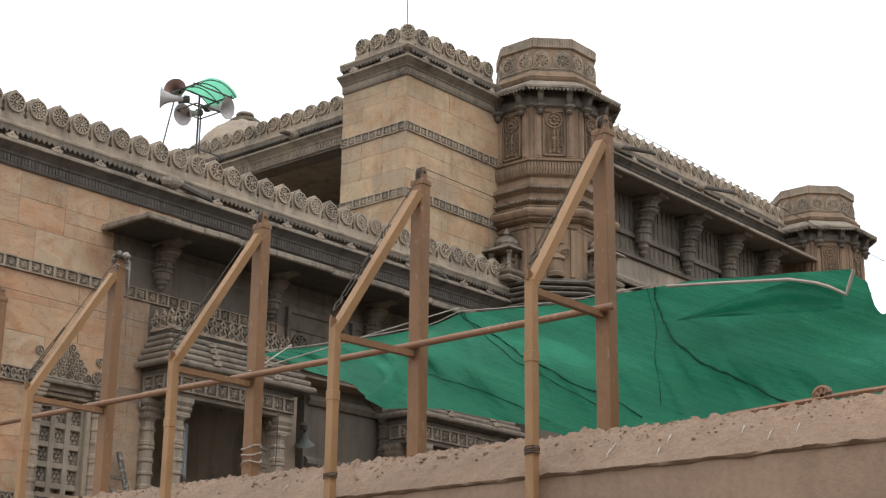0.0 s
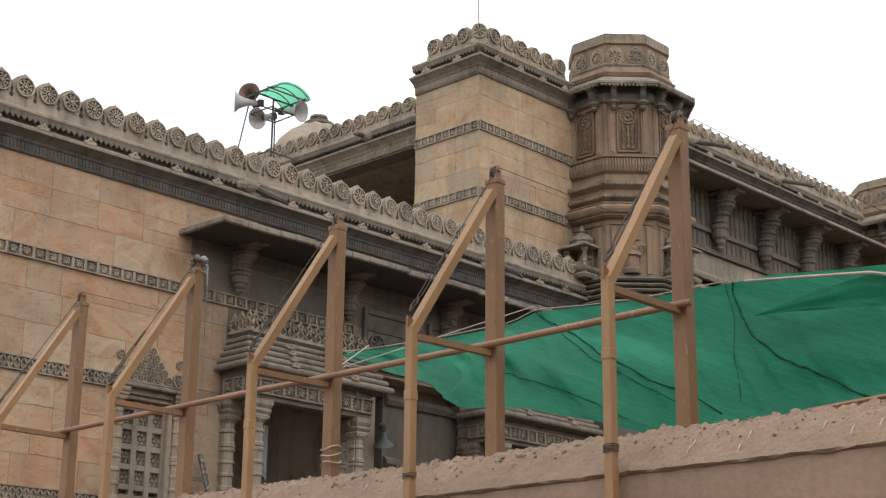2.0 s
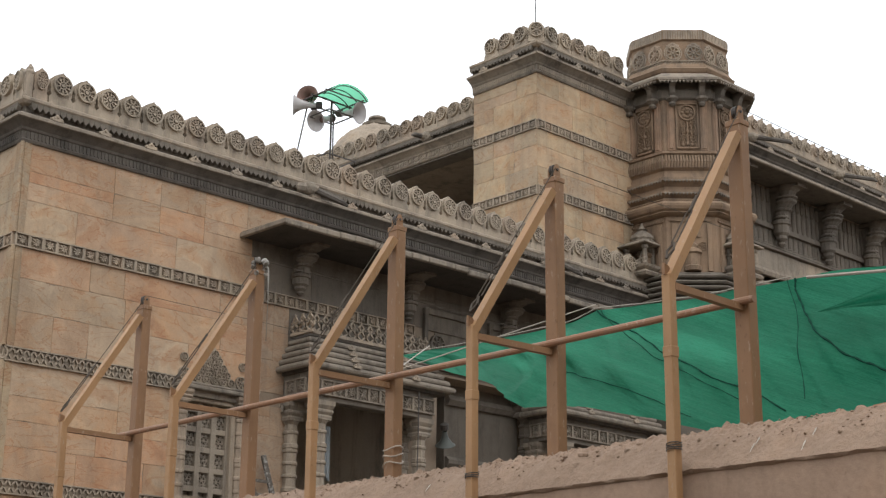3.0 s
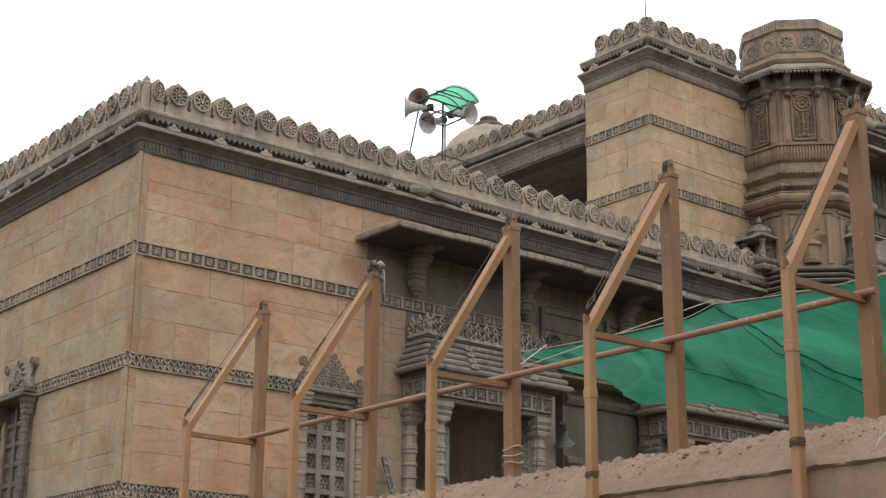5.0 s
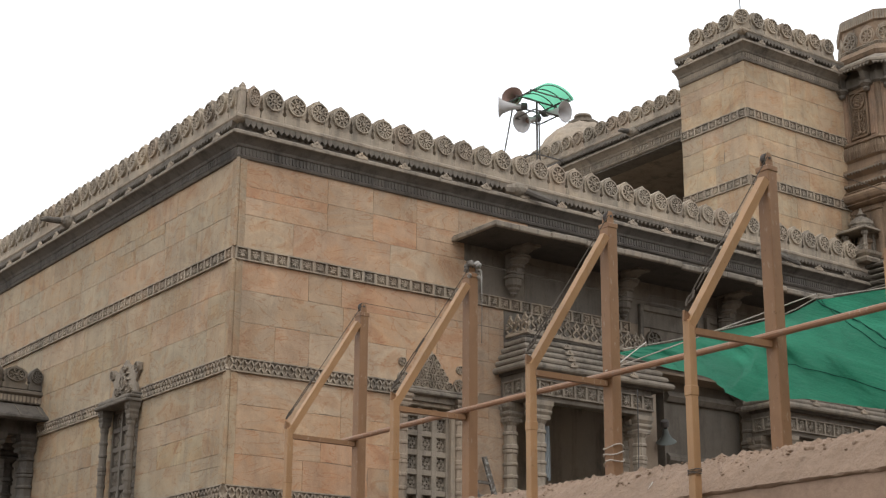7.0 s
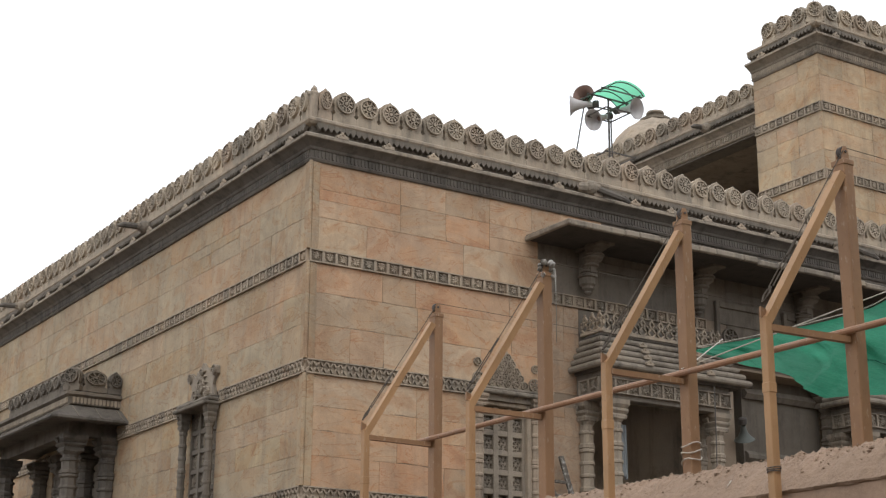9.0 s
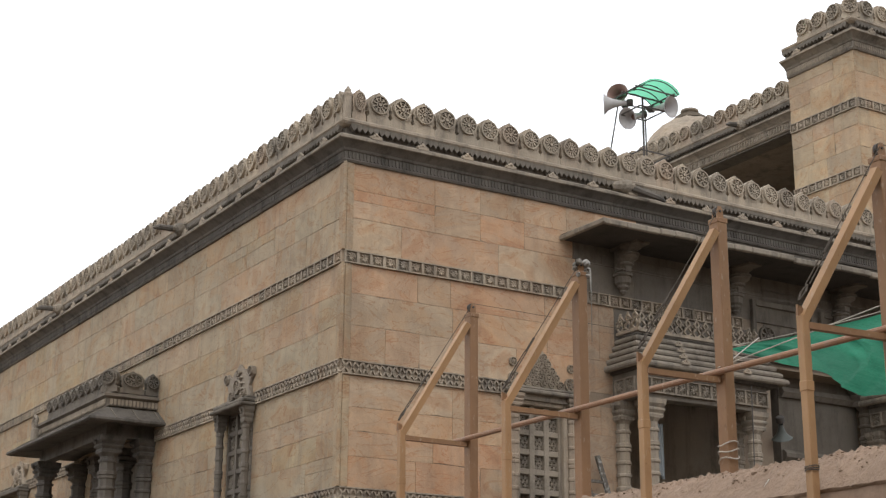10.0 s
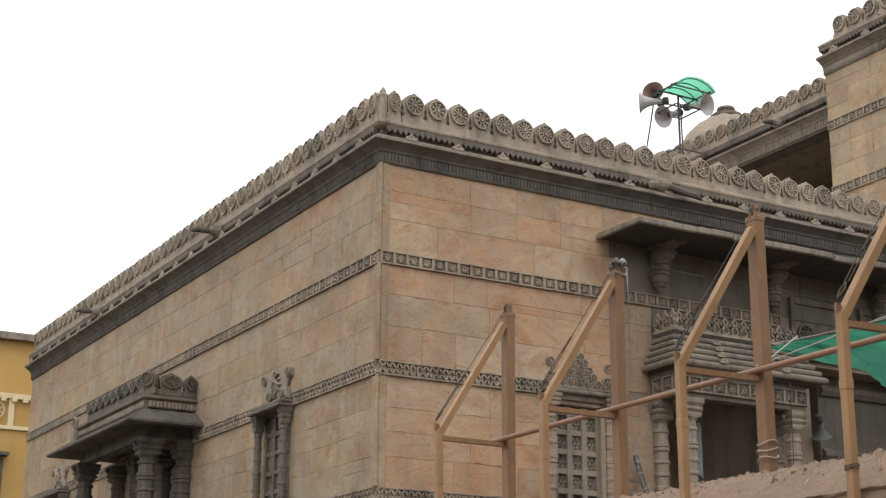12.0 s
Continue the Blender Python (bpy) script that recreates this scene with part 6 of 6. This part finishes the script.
w = part("rope_winding", winding(HX, POST_Y[2], 3.12, 3, 0.068, M_ROPE, 0.005), M_ROPE)
tagged(w, "pale rope wound round a brown fence post", "rope")
w = part("rope_winding", winding(FX, Y0 + 0.06, 2.86, 4, 0.040, M_WIRE, 0.003, 0.011), M_STEEL)
tagged(w, "dark wire wound round the thin front post", "wire")
w = part("rope_winding", winding(FX, POST_Y[1] + 0.12, 2.86, 3, 0.040, M_WIRE, 0.003, 0.011), M_STEEL)
tagged(w, "dark wire wound round the thin front post", "wire")
rng = random.Random(5)
bm = bmesh.new()
for i in range(20):
    bmesh.ops.create_icosphere(bm, subdivisions=2, radius=rng.uniform(0.02, 0.04), matrix=pose(HX + rng.uniform(-0.055, 0.055), POST_Y[3] + rng.uniform(-0.06, 0.06), TOPZ + rng.uniform(-0.03, 0.09), rng.uniform(0, 90), 0, rng.uniform(0, 90)) @ Matrix.Diagonal((1, 0.6, 0.8, 1)))
tube(bm, [(HX + 0.05, POST_Y[3] - 0.08, TOPZ + 0.03), (HX + 0.052, POST_Y[3] - 0.085, TOPZ - 0.2), (HX + 0.05, POST_Y[3] - 0.08, TOPZ - 0.55)], [0.007, 0.004, 0.002], 6)
for v in bm.verts:
    v.co += Vector((1, 1, 0.6)) * (0.020 * noise.noise(v.co * 38.0) + 0.012 * noise.noise(v.co * 90.0))
rag = part("tied_rag", bm, M_RAG, smooth=True)
tagged(rag, "frayed pale rag tied on a post's pulley", "rag")

# ---- green shade net ----
def smooth(e0, e1, v):
    t = min(1, max(0, (v - e0) / (e1 - e0)))
    return t * t * (3 - 2 * t)


def lerp_table(tab, v):
    for (a, p), (b, q) in zip(tab, tab[1:]):
        if v <= b:
            t = max(0, (v - a) / (b - a))
            return p + (q - p) * t
    return tab[-1][1]


def net_point(y, t, top, bottom, bx, tx, slack=None):
    """A place on a slack net: y along it, t from its far top edge (0) down to the bottom edge (1)."""
    zt, zb = lerp_table(top, -y), lerp_table(bottom, -y)
    if slack:
        zs = lerp_table(slack, -y)
        zt = zs + (zt - zs) * max(0.0, 1 - t / 0.3)
    x = tx + (bx - tx) * t * min(1, (zt - zb) / 0.75)
    z = zt + (zb - zt) * (t ** 0.85)
    am = (math.sin(math.pi * min(1, t * 1.1)) * 0.5 + 0.5 * t) * min(1, (zt - zb) / 0.6)
    f = y * 1.2 + t * 1.5
    x += am * (0.18 * noise.noise((y * 0.7, t * 2, 3)) + 0.14 * noise.noise((f * 2.1, t * 2.5, 9)) + 0.075 * noise.noise((f * 5.0, t * 1.8, 4)) + 0.022 * noise.noise((f * 12, t * 2.5, 14)))
    z += am * (0.05 * noise.noise((y * 0.8 + t, t * 3, 1)) + 0.03 * noise.noise((f * 3.1, t * 2, 6)))
    z -= 0.010 * abs(math.sin(y * 4.2)) * (1 - t)
    return x, y + 0.03 * noise.noise((y, t * 4, 2)), z


def net_sheet(y0, y1, top, bottom, bx, nu, nv, tx=-3.6, slack=None):
    bm = bmesh.new()
    grid = [[bm.verts.new(net_point(y0 + (y1 - y0) * i / nu, j / nv, top, bottom, bx, tx, slack)) for j in range(nv + 1)] for i in range(nu + 1)]
    for a, b in zip(grid, grid[1:]):
        for j in range(nv):
            bm.faces.new((a[j], a[j + 1], b[j + 1], b[j]))
    return bm


TOP1 = [(13.85, 4.42), (14.47, 4.387), (14.97, 4.37), (15.73, 4.367), (15.98, 4.425), (16.48, 4.375), (16.98, 4.345), (17.64, 4.337), (18.12, 4.318), (18.72, 4.247), (19.09, 4.215), (19.12, 4.16), (19.197, 4.11), (19.206, 4.04), (19.228, 3.948), (19.271, 3.892), (19.311, 3.91), (19.357, 3.951), (19.6, 4.07), (21.5, 4.3)]
BOT1 = [(13.85, 4.40), (14.89, 4.036), (15.40, 3.88), (15.63, 3.778), (15.86, 3.65), (16.05, 3.554), (16.33, 3.536), (16.58, 3.50), (17.01, 3.392), (17.33, 3.289), (17.6, 3.2), (18.2, 2.95), (21.5, 2.85)]
SLACK = [(13.85, 4.42), (14.47, 4.387), (14.97, 4.37), (15.73, 4.367), (15.98, 4.425), (16.48, 4.375), (16.98, 4.345), (17.64, 4.337), (18.12, 4.31), (18.72, 4.12), (19.15, 3.96), (19.5, 3.98), (21.5, 4.3)]
net = empty("shade_net", (0, 0, 0))
tagged(net, "slack green shade net slung over the court behind the wall", "shade net")
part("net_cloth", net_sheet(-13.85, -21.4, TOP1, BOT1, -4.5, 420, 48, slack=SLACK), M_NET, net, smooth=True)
# doubled-over flap along the top edge, with its pale hem
FT = [(18.05, 3.975), (18.45, 4.05), (18.87, 4.094), (19.04, 4.045), (19.2, 3.96)]
FL = [(18.05, 3.970), (18.28, 3.955), (18.67, 3.916), (19.04, 3.873), (19.19, 3.867)]
part("folded_flap", net_sheet(-18.05, -19.19, FT, FL, -3.98, 50, 10, -3.95), M_NET, net, "darker doubled-over flap", smooth=True)
HEM = ((18.006, 4.199), (18.449, 4.147), (18.872, 4.094), (19.036, 4.045), (19.123, 4.007), (19.200, 3.959), (19.229, 3.940), (19.248, 3.988), (19.286, 4.084))
bm = bmesh.new()
tube(bm, [(-3.97, -y, z) for y, z in HEM], 0.011, 6)
part("hem", bm, M_ROPE, net)
bm = bmesh.new()
tube(bm, [(-3.61, -y, lerp_table(TOP1, y) + 0.006) for y in [13.9 + 3.76 * i / 40 for i in range(41)]], 0.004, 6)
part("edge_rope", bm, M_ROPE, net)
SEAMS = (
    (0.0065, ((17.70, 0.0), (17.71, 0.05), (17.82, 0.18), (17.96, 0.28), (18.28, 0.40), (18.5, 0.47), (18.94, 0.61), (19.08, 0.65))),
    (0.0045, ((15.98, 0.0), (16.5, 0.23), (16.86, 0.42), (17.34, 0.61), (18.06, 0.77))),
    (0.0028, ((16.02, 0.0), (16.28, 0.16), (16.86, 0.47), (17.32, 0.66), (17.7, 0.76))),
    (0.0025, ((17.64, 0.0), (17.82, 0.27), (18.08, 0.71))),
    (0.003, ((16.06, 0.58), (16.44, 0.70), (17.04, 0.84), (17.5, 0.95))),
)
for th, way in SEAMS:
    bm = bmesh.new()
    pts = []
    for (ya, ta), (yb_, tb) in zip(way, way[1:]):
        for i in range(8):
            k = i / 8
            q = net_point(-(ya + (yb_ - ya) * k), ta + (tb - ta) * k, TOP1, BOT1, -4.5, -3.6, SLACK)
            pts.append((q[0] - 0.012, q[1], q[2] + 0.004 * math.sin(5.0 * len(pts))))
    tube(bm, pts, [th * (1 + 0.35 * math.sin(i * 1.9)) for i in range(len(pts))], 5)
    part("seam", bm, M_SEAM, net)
for p, q in (((HX - 0.06, -15.50, 3.76), (-3.62, -15.98, 4.455)), ((HX - 0.06, -15.50, 3.74), (-3.62, -14.2, 4.43))):
    bm = bmesh.new()
    tube(bm, [p, q], 0.0045, 5)
    part("tie_rope", bm, M_ROPE, net)

# ring and rod lying on the wall top
bm = bmesh.new()
pts = [(-5.42, -19.77 + 0.042 * math.cos(2 * math.pi * i / 16), 3.045 + 0.042 * math.sin(2 * math.pi * i / 16)) for i in range(17)]
tube(bm, pts, 0.013, 6)
for a in (0.4, 1.45, 2.5):
    beam(bm, (-5.42, -19.77 + 0.038 * math.cos(a), 3.045 + 0.05 * math.sin(a)), (-5.42, -19.77 - 0.038 * math.cos(a), 3.045 - 0.05 * math.sin(a)), 0.02, 0.015, (1, 0, 0))
ring = part("iron_ring", bm, M_PIPE)
tagged(ring, "small rusty iron wheel resting on the wall coping", "wheel")
bm = bmesh.new()
tube(bm, [(-5.42, -19.25, 3.01), (-5.42, -19.9, 3.04), (-5.40, -21.2, 3.075)], 0.014, 6)
rodw = part("iron_rod", bm, M_PIPE)
tagged(rodw, "rusty iron rod lying along the wall coping", "rod")

# unseen town walls added to close the street; the tall one cuts low sky light
for k, (x0, x1, y0, y1, h) in enumerate(((-60, 60, -36, -32, 12.5), (-41, -37, -32, 40, 9.0), (56, 60, -37, 40, 9.0))):
    bm = bmesh.new()
    box(bm, x0, x1, y0, y1, 0, h)
    s = part("unseen_street_wall", bm, M_PLASTER)
    tagged(s, "unseen plain plastered wall added to close the street and block low sky light", "wall", kind="structure")
